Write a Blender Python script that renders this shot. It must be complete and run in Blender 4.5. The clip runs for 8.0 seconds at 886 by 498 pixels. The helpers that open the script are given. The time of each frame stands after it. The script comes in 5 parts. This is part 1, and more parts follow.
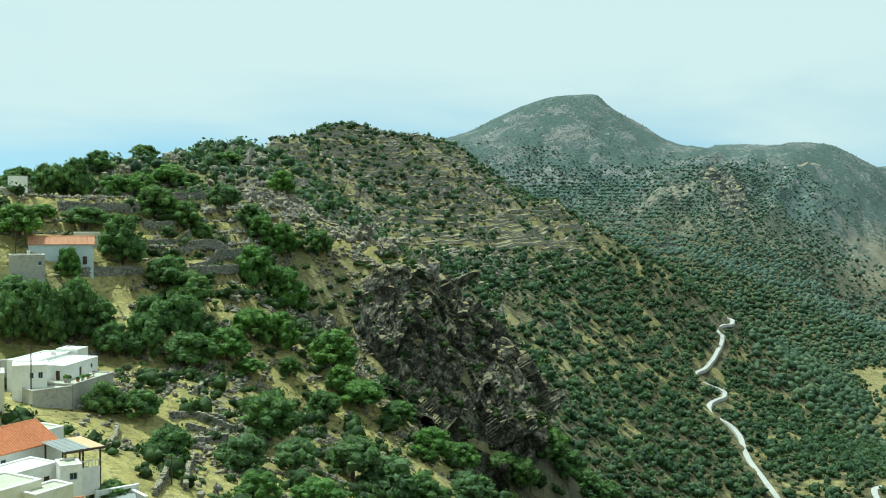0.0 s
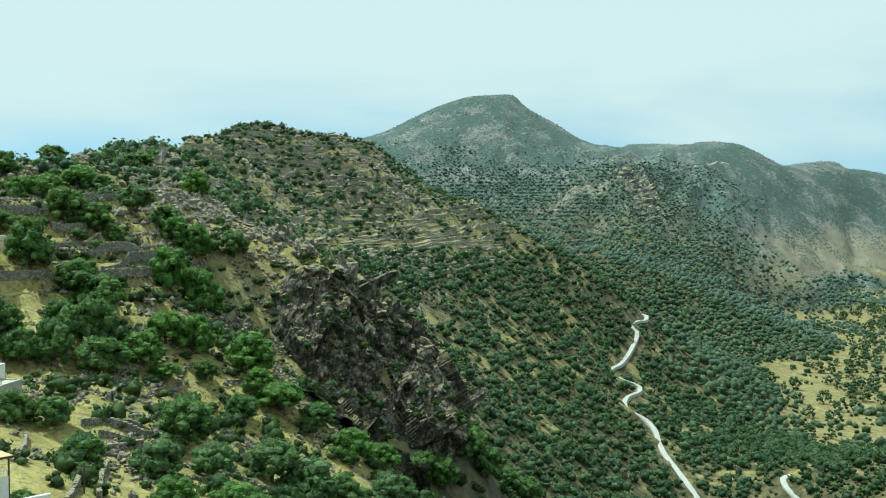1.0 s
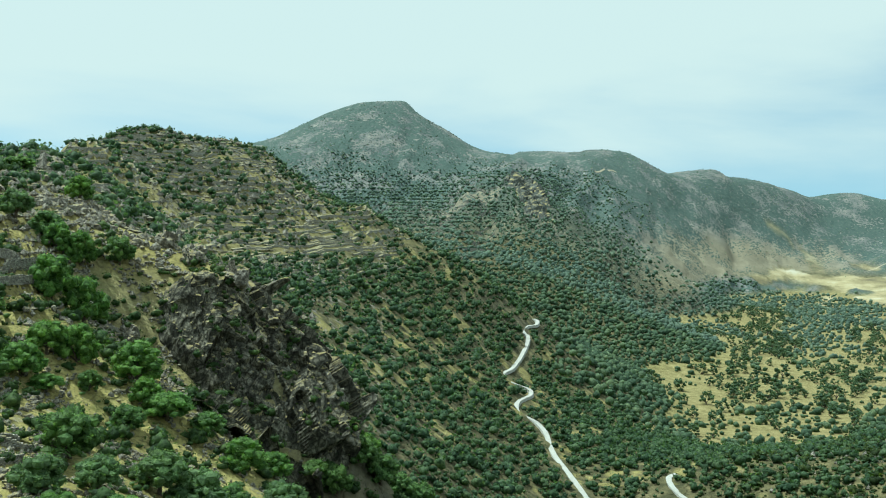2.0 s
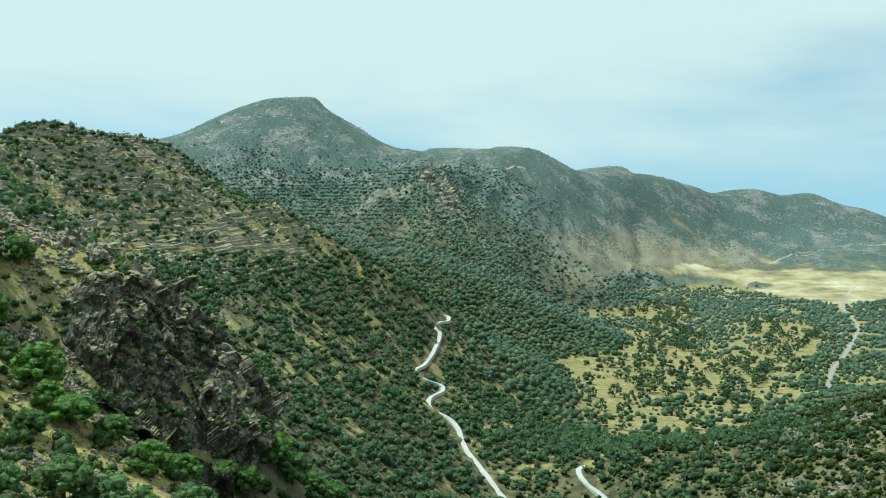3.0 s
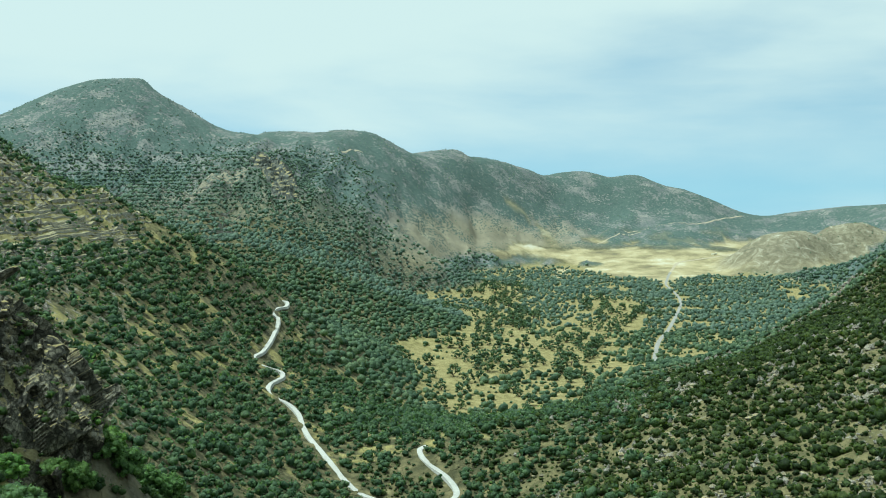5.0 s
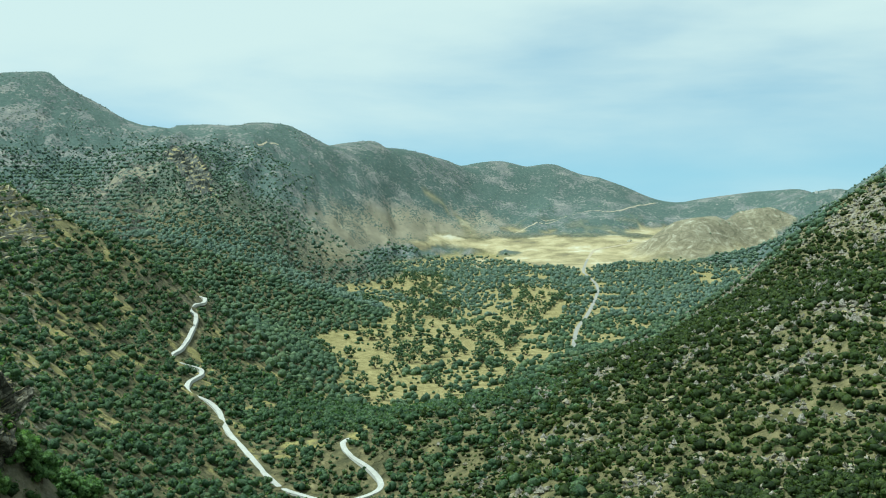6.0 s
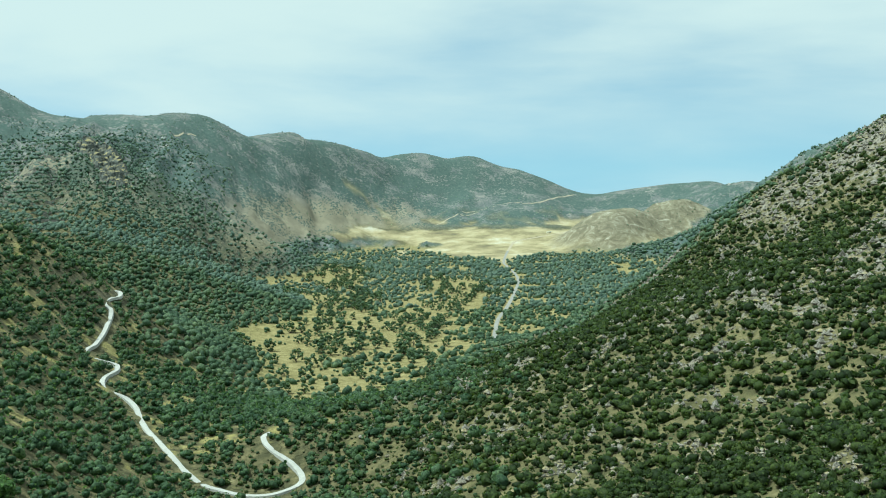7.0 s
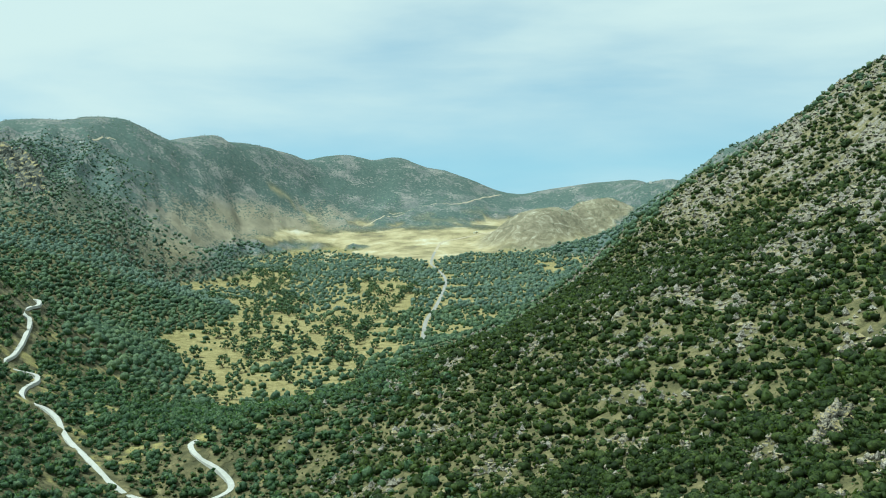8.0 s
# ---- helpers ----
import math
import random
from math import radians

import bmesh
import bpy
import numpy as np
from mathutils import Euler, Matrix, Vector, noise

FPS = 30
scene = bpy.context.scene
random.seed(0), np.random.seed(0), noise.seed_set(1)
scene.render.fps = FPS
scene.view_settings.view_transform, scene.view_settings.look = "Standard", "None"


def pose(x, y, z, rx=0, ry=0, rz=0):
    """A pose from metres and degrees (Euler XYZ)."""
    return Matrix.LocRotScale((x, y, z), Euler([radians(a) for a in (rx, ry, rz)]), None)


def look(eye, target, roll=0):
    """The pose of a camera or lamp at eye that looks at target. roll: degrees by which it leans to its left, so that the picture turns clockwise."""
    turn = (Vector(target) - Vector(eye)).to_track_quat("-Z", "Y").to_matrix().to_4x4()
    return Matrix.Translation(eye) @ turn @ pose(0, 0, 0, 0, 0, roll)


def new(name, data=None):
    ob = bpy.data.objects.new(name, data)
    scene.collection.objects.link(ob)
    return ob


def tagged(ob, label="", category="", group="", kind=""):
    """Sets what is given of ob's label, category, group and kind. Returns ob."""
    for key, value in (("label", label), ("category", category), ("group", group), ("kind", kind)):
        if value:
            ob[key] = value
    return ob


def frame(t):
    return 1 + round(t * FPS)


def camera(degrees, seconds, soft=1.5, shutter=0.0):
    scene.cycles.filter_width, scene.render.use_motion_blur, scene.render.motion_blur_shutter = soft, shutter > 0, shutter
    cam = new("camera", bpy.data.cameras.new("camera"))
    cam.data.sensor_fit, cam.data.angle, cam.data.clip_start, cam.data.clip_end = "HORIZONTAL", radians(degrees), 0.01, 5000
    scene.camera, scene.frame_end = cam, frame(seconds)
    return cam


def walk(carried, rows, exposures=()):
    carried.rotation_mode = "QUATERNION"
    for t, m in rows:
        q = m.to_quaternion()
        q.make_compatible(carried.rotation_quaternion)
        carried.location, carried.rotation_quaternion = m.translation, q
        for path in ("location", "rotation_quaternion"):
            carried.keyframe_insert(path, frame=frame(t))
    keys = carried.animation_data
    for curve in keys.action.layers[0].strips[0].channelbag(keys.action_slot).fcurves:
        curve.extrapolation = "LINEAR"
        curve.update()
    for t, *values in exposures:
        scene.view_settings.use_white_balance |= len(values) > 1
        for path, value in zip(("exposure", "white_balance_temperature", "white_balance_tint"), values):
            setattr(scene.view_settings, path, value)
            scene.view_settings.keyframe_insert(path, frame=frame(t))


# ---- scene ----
cam = camera(46.92, 8.0, soft=1.1)
EYE = 350.0
# seconds, yaw, pitch, roll: the camera turns where it stands
ROWS = [
    (0.0, 0.00, -2.80, -0.80), (0.5, -2.55, -2.64, -0.47), (1.0, -4.61, -2.76, -0.47), (1.5, -7.68, -2.57, -0.67),
    (3.0, -15.61, -2.50, -0.44), (3.5, -17.99, -2.88, -0.56), (4.0, -20.13, -3.12, 0.15), (4.5, -22.41, -3.26, -0.03),
    (6.0, -29.29, -3.92, 0.90), (6.5, -31.59, -4.30, 0.91), (7.0, -33.72, -4.44, 0.80), (7.5, -35.79, -4.48, 1.45),
    (8.0, -37.87, -4.45, 1.45),
]
walk(cam, [(t, pose(0, 0, EYE, 90 + pitch, roll, yaw)) for t, yaw, pitch, roll in ROWS], [(0.0, 0.0, 5700, -12), (8.0, 0.0, 5700, -12)])

# ---- sky and sun ----
SUN_AZIMUTH, SUN_HEIGHT = -58.0, 64.0
world = bpy.data.worlds.new("sky")
scene.world = world
world.use_nodes = True
wt = world.node_tree
wt.nodes.clear()


def wnode(kind, **values):
    n = wt.nodes.new(kind)
    for key, value in values.items():
        n.inputs[key].default_value = value
    return n


w_coord = wt.nodes.new("ShaderNodeTexCoord")
w_split = wt.nodes.new("ShaderNodeSeparateXYZ")
w_floor = wt.nodes.new("ShaderNodeMath")
w_floor.operation = "MAXIMUM"
w_floor.inputs[1].default_value = 0.0
w_raise = wt.nodes.new("ShaderNodeMath")
w_raise.operation = "MULTIPLY_ADD"
w_raise.inputs[1].default_value, w_raise.inputs[2].default_value = 0.85, 0.15
w_join = wt.nodes.new("ShaderNodeCombineXYZ")
w_sky = wt.nodes.new("ShaderNodeTexSky")
w_sky.sky_type = "NISHITA"
w_sky.sun_disc = False
w_sky.sun_elevation = radians(SUN_HEIGHT)
w_sky.sun_rotation = radians(SUN_AZIMUTH)
w_sky.altitude = 300
w_sky.air_density, w_sky.dust_density, w_sky.ozone_density = 1.0, 0.4, 2.0
wt.links.new(w_coord.outputs["Generated"], w_split.inputs[0])
wt.links.new(w_split.outputs["Z"], w_floor.inputs[0])
wt.links.new(w_split.outputs["X"], w_join.inputs["X"])
wt.links.new(w_split.outputs["Y"], w_join.inputs["Y"])
wt.links.new(w_floor.outputs[0], w_raise.inputs[0])
wt.links.new(w_raise.outputs[0], w_join.inputs["Z"])
wt.links.new(w_join.outputs[0], w_sky.inputs["Vector"])
# thin veil of cloud, drawn out in level streaks, thicker higher up
w_map = wt.nodes.new("ShaderNodeMapping")
w_map.inputs["Scale"].default_value = (1.3, 1.3, 6.0)
w_noise = wnode("ShaderNodeTexNoise", Scale=1.7, Detail=6.0, Roughness=0.5, Distortion=0.25)
w_high = wt.nodes.new("ShaderNodeMapRange")
w_high.inputs["From Min"].default_value, w_high.inputs["From Max"].default_value = 0.0, 0.19
w_high.inputs["To Min"].default_value, w_high.inputs["To Max"].default_value = -0.12, 0.42
w_add = wt.nodes.new("ShaderNodeMath")
w_add.operation = "ADD"
w_veil = wt.nodes.new("ShaderNodeMapRange")
w_veil.interpolation_type = "SMOOTHSTEP"
w_veil.inputs["From Min"].default_value, w_veil.inputs["From Max"].default_value = 0.30, 0.80
w_veil.inputs["To Min"].default_value, w_veil.inputs["To Max"].default_value = 0.27, 0.95
wt.links.new(w_coord.outputs["Generated"], w_map.inputs["Vector"])
wt.links.new(w_map.outputs[0], w_noise.inputs["Vector"])
wt.links.new(w_floor.outputs[0], w_high.inputs["Value"])
wt.links.new(w_high.outputs[0], w_add.inputs[0])
wt.links.new(w_noise.outputs["Fac"], w_add.inputs[1])
wt.links.new(w_add.outputs[0], w_veil.inputs["Value"])
w_blue = wnode("ShaderNodeBackground", Strength=0.13)
w_white = wnode("ShaderNodeBackground", Color=(0.9, 0.945, 0.922, 1), Strength=0.9)
w_mix = wt.nodes.new("ShaderNodeMixShader")
w_out = wt.nodes.new("ShaderNodeOutputWorld")
w_tone = wt.nodes.new("ShaderNodeMix")
w_tone.data_type, w_tone.blend_type = "RGBA", "MULTIPLY"
w_tone.inputs[0].default_value = 1.0
w_tone.inputs[7].default_value = (0.8, 1.05, 1.0, 1)
wt.links.new(w_sky.outputs[0], w_tone.inputs[6])
wt.links.new(w_tone.outputs[2], w_blue.inputs["Color"])
wt.links.new(w_veil.outputs[0], w_mix.inputs[0])
wt.links.new(w_blue.outputs[0], w_mix.inputs[1])
wt.links.new(w_white.outputs[0], w_mix.inputs[2])
wt.links.new(w_mix.outputs[0], w_out.inputs["Surface"])

sun = new("sun", bpy.data.lights.new("sun", "SUN"))
sun.data.energy, sun.data.angle, sun.data.color = 5.4, radians(1.5), (1.0, 0.96, 0.88)
sa, sh = radians(SUN_AZIMUTH), radians(SUN_HEIGHT)
sun.matrix_world = look((0, 0, 900), Vector((0, 0, 900)) - Vector((math.sin(sa) * math.cos(sh), math.cos(sa) * math.cos(sh), math.sin(sh))))

# ---- materials ----


def material(name):
    m = bpy.data.materials.new(name)
    m.use_nodes = True
    t = m.node_tree
    t.nodes.clear()
    out = t.nodes.new("ShaderNodeOutputMaterial")
    b = t.nodes.new("ShaderNodeBsdfPrincipled")
    t.links.new(b.outputs[0], out.inputs["Surface"])
    b.inputs["Specular IOR Level"].default_value = 0.25
    return m, t, b


def place_of(t):
    return t.nodes.new("ShaderNodeNewGeometry").outputs["Position"]


def noise_of(t, scale, detail=4.0, rough=0.6, vector=None, distortion=0.0):
    n = t.nodes.new("ShaderNodeTexNoise")
    n.inputs["Scale"].default_value, n.inputs["Detail"].default_value = scale, detail
    n.inputs["Roughness"].default_value, n.inputs["Distortion"].default_value = rough, distortion
    t.links.new(vector or place_of(t), n.inputs["Vector"])
    return n.outputs["Fac"]


def cells_of(t, scale, feature="F1", vector=None):
    n = t.nodes.new("ShaderNodeTexVoronoi")
    n.feature = feature
    n.inputs["Scale"].default_value = scale
    t.links.new(vector or place_of(t), n.inputs["Vector"])
    return n


def ramp_of(t, value, stops):
    n = t.nodes.new("ShaderNodeValToRGB")
    e = n.color_ramp.elements
    while len(e) < len(stops):
        e.new(0.5)
    for k, (at, c) in enumerate(stops):
        e[k].position = at
        e[k].color = (*c, 1) if isinstance(c, tuple) else (c, c, c, 1)
    t.links.new(value, n.inputs["Fac"])
    return n.outputs["Color"]


def range_of(t, value, a, b, c=0.0, d=1.0):
    n = t.nodes.new("ShaderNodeMapRange")
    n.interpolation_type = "SMOOTHSTEP"
    for key, v in zip(("From Min", "From Max", "To Min", "To Max"), (a, b, c, d)):
        n.inputs[key].default_value = v
    t.links.new(value, n.inputs["Value"])
    return n.outputs[0]


def sum_of(t, op, a, b):
    n = t.nodes.new("ShaderNodeMath")
    n.operation = op
    for k, v in enumerate((a, b)):
        if isinstance(v, (int, float)):
            n.inputs[k].default_value = v
        else:
            t.links.new(v, n.inputs[k])
    return n.outputs[0]


def mix_of(t, fac, a, b, blend="MIX"):
    n = t.nodes.new("ShaderNodeMix")
    n.data_type, n.blend_type = "RGBA", blend
    if isinstance(fac, (int, float)):
        n.inputs[0].default_value = fac
    else:
        t.links.new(fac, n.inputs[0])
    for k, v in ((6, a), (7, b)):
        if isinstance(v, tuple):
            n.inputs[k].default_value = (*v, 1)
        else:
            t.links.new(v, n.inputs[k])
    return n.outputs[2]


def bump_of(t, b, height, strength, distance):
    n = t.nodes.new("ShaderNodeBump")
    n.inputs["Strength"].default_value, n.inputs["Distance"].default_value = strength, distance
    t.links.new(height, n.inputs["Height"])
    t.links.new(n.outputs[0], b.inputs["Normal"])


def attribute_of(t, name):
    n = t.nodes.new("ShaderNodeAttribute")
    n.attribute_name = name
    return n.outputs["Fac"]


def make_ground():
    """Dry grass, soil and stone; pale volcanic earth and low, haze-tinted scrub where the plan has them."""
    m, t, b = material("hillside_earth")
    big = noise_of(t, 0.012, 5)
    mid = noise_of(t, 0.09, 6, 0.65)
    fine = noise_of(t, 0.9, 5, 0.7)
    grass = ramp_of(t, mid, [(0.25, (0.17, 0.15, 0.06)), (0.5, (0.36, 0.315, 0.115)), (0.72, (0.48, 0.425, 0.19))])
    grass = mix_of(t, range_of(t, fine, 0.42, 0.7), grass, (0.17, 0.155, 0.075))
    green = ramp_of(t, fine, [(0.3, (0.05, 0.075, 0.018)), (0.7, (0.13, 0.15, 0.04))])
    col = mix_of(t, range_of(t, noise_of(t, 0.05, 5, 0.7), 0.52, 0.68, 0, 0.55), grass, green)
    litter = ramp_of(t, mid, [(0.28, (0.045, 0.046, 0.026)), (0.45, (0.078, 0.076, 0.04)), (0.6, (0.145, 0.13, 0.068)), (0.78, (0.27, 0.235, 0.125))])
    col = mix_of(t, attribute_of(t, "grass"), litter, col)
    hay = ramp_of(t, mid, [(0.3, (0.145, 0.127, 0.056)), (0.48, (0.22, 0.192, 0.085)), (0.68, (0.31, 0.27, 0.13))])
    col = mix_of(t, attribute_of(t, "hay"), col, hay)
    # stones
    cell = cells_of(t, 0.75)
    stone = mix_of(t, cell.outputs["Color"], (0.11, 0.105, 0.088), (0.34, 0.322, 0.27))
    stone = mix_of(t, range_of(t, fine, 0.45, 0.65), stone, (0.2, 0.17, 0.13))
    rocky = sum_of(t, "ADD", attribute_of(t, "rocky"), sum_of(t, "MULTIPLY", sum_of(t, "SUBTRACT", noise_of(t, 0.13, 6, 0.7), 0.5), 1.6))
    geo = t.nodes.new("ShaderNodeNewGeometry")
    split = t.nodes.new("ShaderNodeSeparateXYZ")
    t.links.new(geo.outputs["Normal"], split.inputs[0])
    steep = range_of(t, split.outputs["Z"], 0.86, 0.6)
    rocky = sum_of(t, "MAXIMUM", range_of(t, rocky, 0.42, 0.6), sum_of(t, "MULTIPLY", steep, 0.3))
    col = mix_of(t, rocky, col, stone)
    # pale crater earth
    pale = ramp_of(t, noise_of(t, 0.011, 8, 0.62, distortion=0.2), [(0.3, (0.14, 0.125, 0.08)), (0.43, (0.24, 0.21, 0.12)), (0.54, (0.36, 0.315, 0.185)), (0.63, (0.43, 0.395, 0.28)), (0.74, (0.56, 0.545, 0.47))])
    col = mix_of(t, range_of(t, sum_of(t, "ADD", attribute_of(t, "pale"), sum_of(t, "MULTIPLY", sum_of(t, "SUBTRACT", noise_of(t, 0.009, 9, 0.68), 0.5), 2.0)), 0.3, 0.75), col, pale)
    ash = ramp_of(t, noise_of(t, 0.035, 8, 0.7, distortion=1.0), [(0.3, (0.12, 0.108, 0.075)), (0.46, (0.18, 0.162, 0.108)), (0.58, (0.27, 0.25, 0.175)), (0.7, (0.44, 0.43, 0.36))])
    col = mix_of(t, attribute_of(t, "ash"), col, ash)
    # far slopes: grey-brown earth under low scrub, paled and blued with painted haze; bare brown slopes lower down
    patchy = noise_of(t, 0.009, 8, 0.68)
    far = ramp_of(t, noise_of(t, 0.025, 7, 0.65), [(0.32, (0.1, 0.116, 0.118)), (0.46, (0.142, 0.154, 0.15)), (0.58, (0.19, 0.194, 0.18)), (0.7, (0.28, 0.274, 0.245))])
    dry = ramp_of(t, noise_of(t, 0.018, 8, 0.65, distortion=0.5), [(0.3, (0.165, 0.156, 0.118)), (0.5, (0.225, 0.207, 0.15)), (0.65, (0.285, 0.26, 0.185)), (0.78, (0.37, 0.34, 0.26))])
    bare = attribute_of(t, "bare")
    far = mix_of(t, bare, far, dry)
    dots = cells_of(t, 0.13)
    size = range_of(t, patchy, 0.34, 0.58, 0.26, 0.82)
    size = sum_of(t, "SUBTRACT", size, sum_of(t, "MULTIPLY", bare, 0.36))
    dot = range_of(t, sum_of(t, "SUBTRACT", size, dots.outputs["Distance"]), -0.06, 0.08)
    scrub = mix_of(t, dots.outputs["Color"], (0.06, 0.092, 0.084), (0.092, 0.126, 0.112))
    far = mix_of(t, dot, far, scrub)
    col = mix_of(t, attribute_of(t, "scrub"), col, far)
    t.links.new(col, b.inputs["Base Color"])
    b.inputs["Roughness"].default_value = 0.95
    b.inputs["Specular IOR Level"].default_value = 0.1
    h = sum_of(t, "ADD", sum_of(t, "MULTIPLY", fine, 0.5), sum_of(t, "ADD", mid, sum_of(t, "MULTIPLY", dot, 0.8)))
    h = sum_of(t, "ADD", h, sum_of(t, "MULTIPLY", noise_of(t, 0.03, 9, 0.62), 4.5))
    bump_of(t, b, h, 0.9, 1.2)
    return m


def make_leaves(name, dark, mid, light, sheen=0.0):
    m, t, b = material(name)
    geo = t.nodes.new("ShaderNodeNewGeometry")
    info = t.nodes.new("ShaderNodeObjectInfo")
    pick = sum_of(t, "FRACT", sum_of(t, "ADD", geo.outputs["Random Per Island"], info.outputs["Random"]), 0)
    col = ramp_of(t, pick, [(0.0, dark), (0.5, mid), (0.85, light), (1.0, mid)])
    col = mix_of(t, range_of(t, noise_of(t, 0.03, 4), 0.42, 0.62, 0, 0.6), col, mix_of(t, 1.0, col, (1.14, 1.05, 0.85), "MULTIPLY"))
    grain = noise_of(t, 2.2, 5, 0.7)
    col = mix_of(t, range_of(t, grain, 0.38, 0.66), mix_of(t, 1.0, col, (0.66, 0.7, 0.64), "MULTIPLY"), col)
    tuft = noise_of(t, 0.62, 3, 0.6)
    col = mix_of(t, range_of(t, tuft, 0.4, 0.62), mix_of(t, 1.0, col, (0.64, 0.7, 0.68), "MULTIPLY"), mix_of(t, 1.0, col, (1.28, 1.34, 1.28), "MULTIPLY"))
    t.links.new(col, b.inputs["Base Color"])
    b.inputs["Roughness"].default_value = 0.65
    b.inputs["Specular IOR Level"].default_value = 0.25
    bump_of(t, b, sum_of(t, "ADD", grain, tuft), 0.55, 0.3)
    # thin leaves let some light through
    thin = t.nodes.new("ShaderNodeBsdfTranslucent")
    t.links.new(mix_of(t, 1.0, col, (1.5, 1.6, 0.7), "MULTIPLY"), thin.inputs["Color"])
    both = t.nodes.new("ShaderNodeMixShader")
    both.inputs[0].default_value = 0.42
    t.links.new(b.outputs[0], both.inputs[1])
    t.links.new(thin.outputs[0], both.inputs[2])
    t.links.new(both.outputs[0], t.nodes["Material Output"].inputs["Surface"])
    return m


def make_plain(name, stops, scale, rough=0.85, bump=0.3, dist=0.02, detail=6, metal=0.0):
    m, t, b = material(name)
    n = noise_of(t, scale, detail, 0.65)
    n2 = noise_of(t, scale * 0.13, 4, 0.6)
    col = ramp_of(t, n, stops)
    col = mix_of(t, range_of(t, n2, 0.4, 0.7, 0, 0.35), col, mix_of(t, 1.0, col, (0.72, 0.7, 0.66), "MULTIPLY"))
    t.links.new(col, b.inputs["Base Color"])
    b.inputs["Roughness"].default_value, b.inputs["Metallic"].default_value = rough, metal
    bump_of(t, b, n, bump, dist)
    return m


def make_rock(name, dark, mid, light, scale=1.0):
    m, t, b = material(name)
    n = noise_of(t, 0.35 * scale, 8, 0.7, distortion=0.5)
    f = noise_of(t, 2.6 * scale, 6, 0.7)
    col = ramp_of(t, n, [(0.36, dark), (0.49, mid), (0.61, light)])
    crack = cells_of(t, 0.4 * scale, "DISTANCE_TO_EDGE")
    col = mix_of(t, range_of(t, crack.outputs["Distance"], 0.0, 0.09), mix_of(t, 1.0, col, (0.35, 0.35, 0.35), "MULTIPLY"), col)
    col = mix_of(t, range_of(t, f, 0.4, 0.68), col, mix_of(t, 1.0, col, (0.5, 0.48, 0.45), "MULTIPLY"))
    info = t.nodes.new("ShaderNodeNewGeometry")
    col = mix_of(t, range_of(t, info.outputs["Random Per Island"], 0.0, 1.0, 0.0, 0.5), col, mix_of(t, 1.0, col, (0.6, 0.58, 0.55), "MULTIPLY"))
    # ochre lichen and dry tufts on ledges
    split = t.nodes.new("ShaderNodeSeparateXYZ")
    t.links.new(info.outputs["Normal"], split.inputs[0])
    ledge = sum_of(t, "MULTIPLY", range_of(t, split.outputs["Z"], 0.58, 0.82), range_of(t, noise_of(t, 0.3 * scale, 7, 0.72), 0.42, 0.58))
    col = mix_of(t, sum_of(t, "MULTIPLY", ledge, 0.75), col, (0.34, 0.285, 0.125))
    t.links.new(col, b.inputs["Base Color"])
    b.inputs["Roughness"].default_value = 0.92
    bump_of(t, b, sum_of(t, "ADD", n, sum_of(t, "MULTIPLY", f, 0.4)), 0.8, 0.5)
    return m


EARTH = make_ground()
LEAF_OAK = make_leaves("oak_leaves", (0.075, 0.135, 0.046), (0.125, 0.205, 0.072), (0.19, 0.28, 0.105))
LEAF_LIGHT = make_leaves("fresh_green_leaves", (0.085, 0.165, 0.042), (0.14, 0.24, 0.062), (0.205, 0.315, 0.09))
LEAF_OLIVE = make_leaves("olive_leaves", (0.085, 0.145, 0.06), (0.145, 0.22, 0.1), (0.22, 0.295, 0.15))
LEAF_SCRUB = make_leaves("scrub_leaves", (0.034, 0.066, 0.022), (0.06, 0.105, 0.034), (0.11, 0.16, 0.06))
LEAF_DARK = make_leaves("dark_scrub_leaves", (0.02, 0.036, 0.009), (0.042, 0.068, 0.016), (0.095, 0.125, 0.036))
# blue-grey distance haze is mixed into the next three leaf colours
LEAF_MID_HAZED = make_leaves("hazed_oak_scrub_leaves", (0.04, 0.08, 0.044), (0.076, 0.13, 0.07), (0.146, 0.204, 0.115))
LEAF_FAR_HAZED = make_leaves("hazed_far_wood_leaves", (0.062, 0.106, 0.068), (0.108, 0.164, 0.106), (0.192, 0.248, 0.158))
LEAF_HIGH_HAZED = make_leaves("hazed_mountain_scrub_leaves", (0.1, 0.15, 0.134), (0.15, 0.208, 0.182), (0.215, 0.272, 0.236))
BARK = make_plain("grey_brown_bark", [(0.3, (0.05, 0.04, 0.03)), (0.7, (0.16, 0.13, 0.1))], 3.0, 0.95, 0.6, 0.05)
CRAG = make_rock("dark_crag_rock", (0.034, 0.036, 0.029), (0.085, 0.085, 0.068), (0.32, 0.308, 0.246))
CLIFF = make_rock("grey_cliff_rock", (0.09, 0.108, 0.1), (0.135, 0.152, 0.14), (0.22, 0.232, 0.21), 0.25)
BOULDER = make_rock("pale_boulder_stone", (0.14, 0.132, 0.11), (0.29, 0.276, 0.236), (0.48, 0.46, 0.405), 2.0)
WALLSTONE = make_rock("dry_wall_stone", (0.2, 0.2, 0.18), (0.37, 0.365, 0.325), (0.56, 0.55, 0.49), 4.0)
CONCRETE = make_plain("bleached_concrete_road", [(0.3, (0.32, 0.32, 0.3)), (0.7, (0.47, 0.47, 0.44))], 0.8, 0.9, 0.2, 0.02)
GREYROAD = make_plain("worn_grey_road", [(0.3, (0.19, 0.19, 0.175)), (0.7, (0.3, 0.295, 0.27))], 0.8, 0.9, 0.2, 0.02)
DIRT = make_plain("dusty_track_earth", [(0.3, (0.3, 0.26, 0.18)), (0.7, (0.43, 0.385, 0.29))], 0.5, 0.95, 0.2, 0.05)

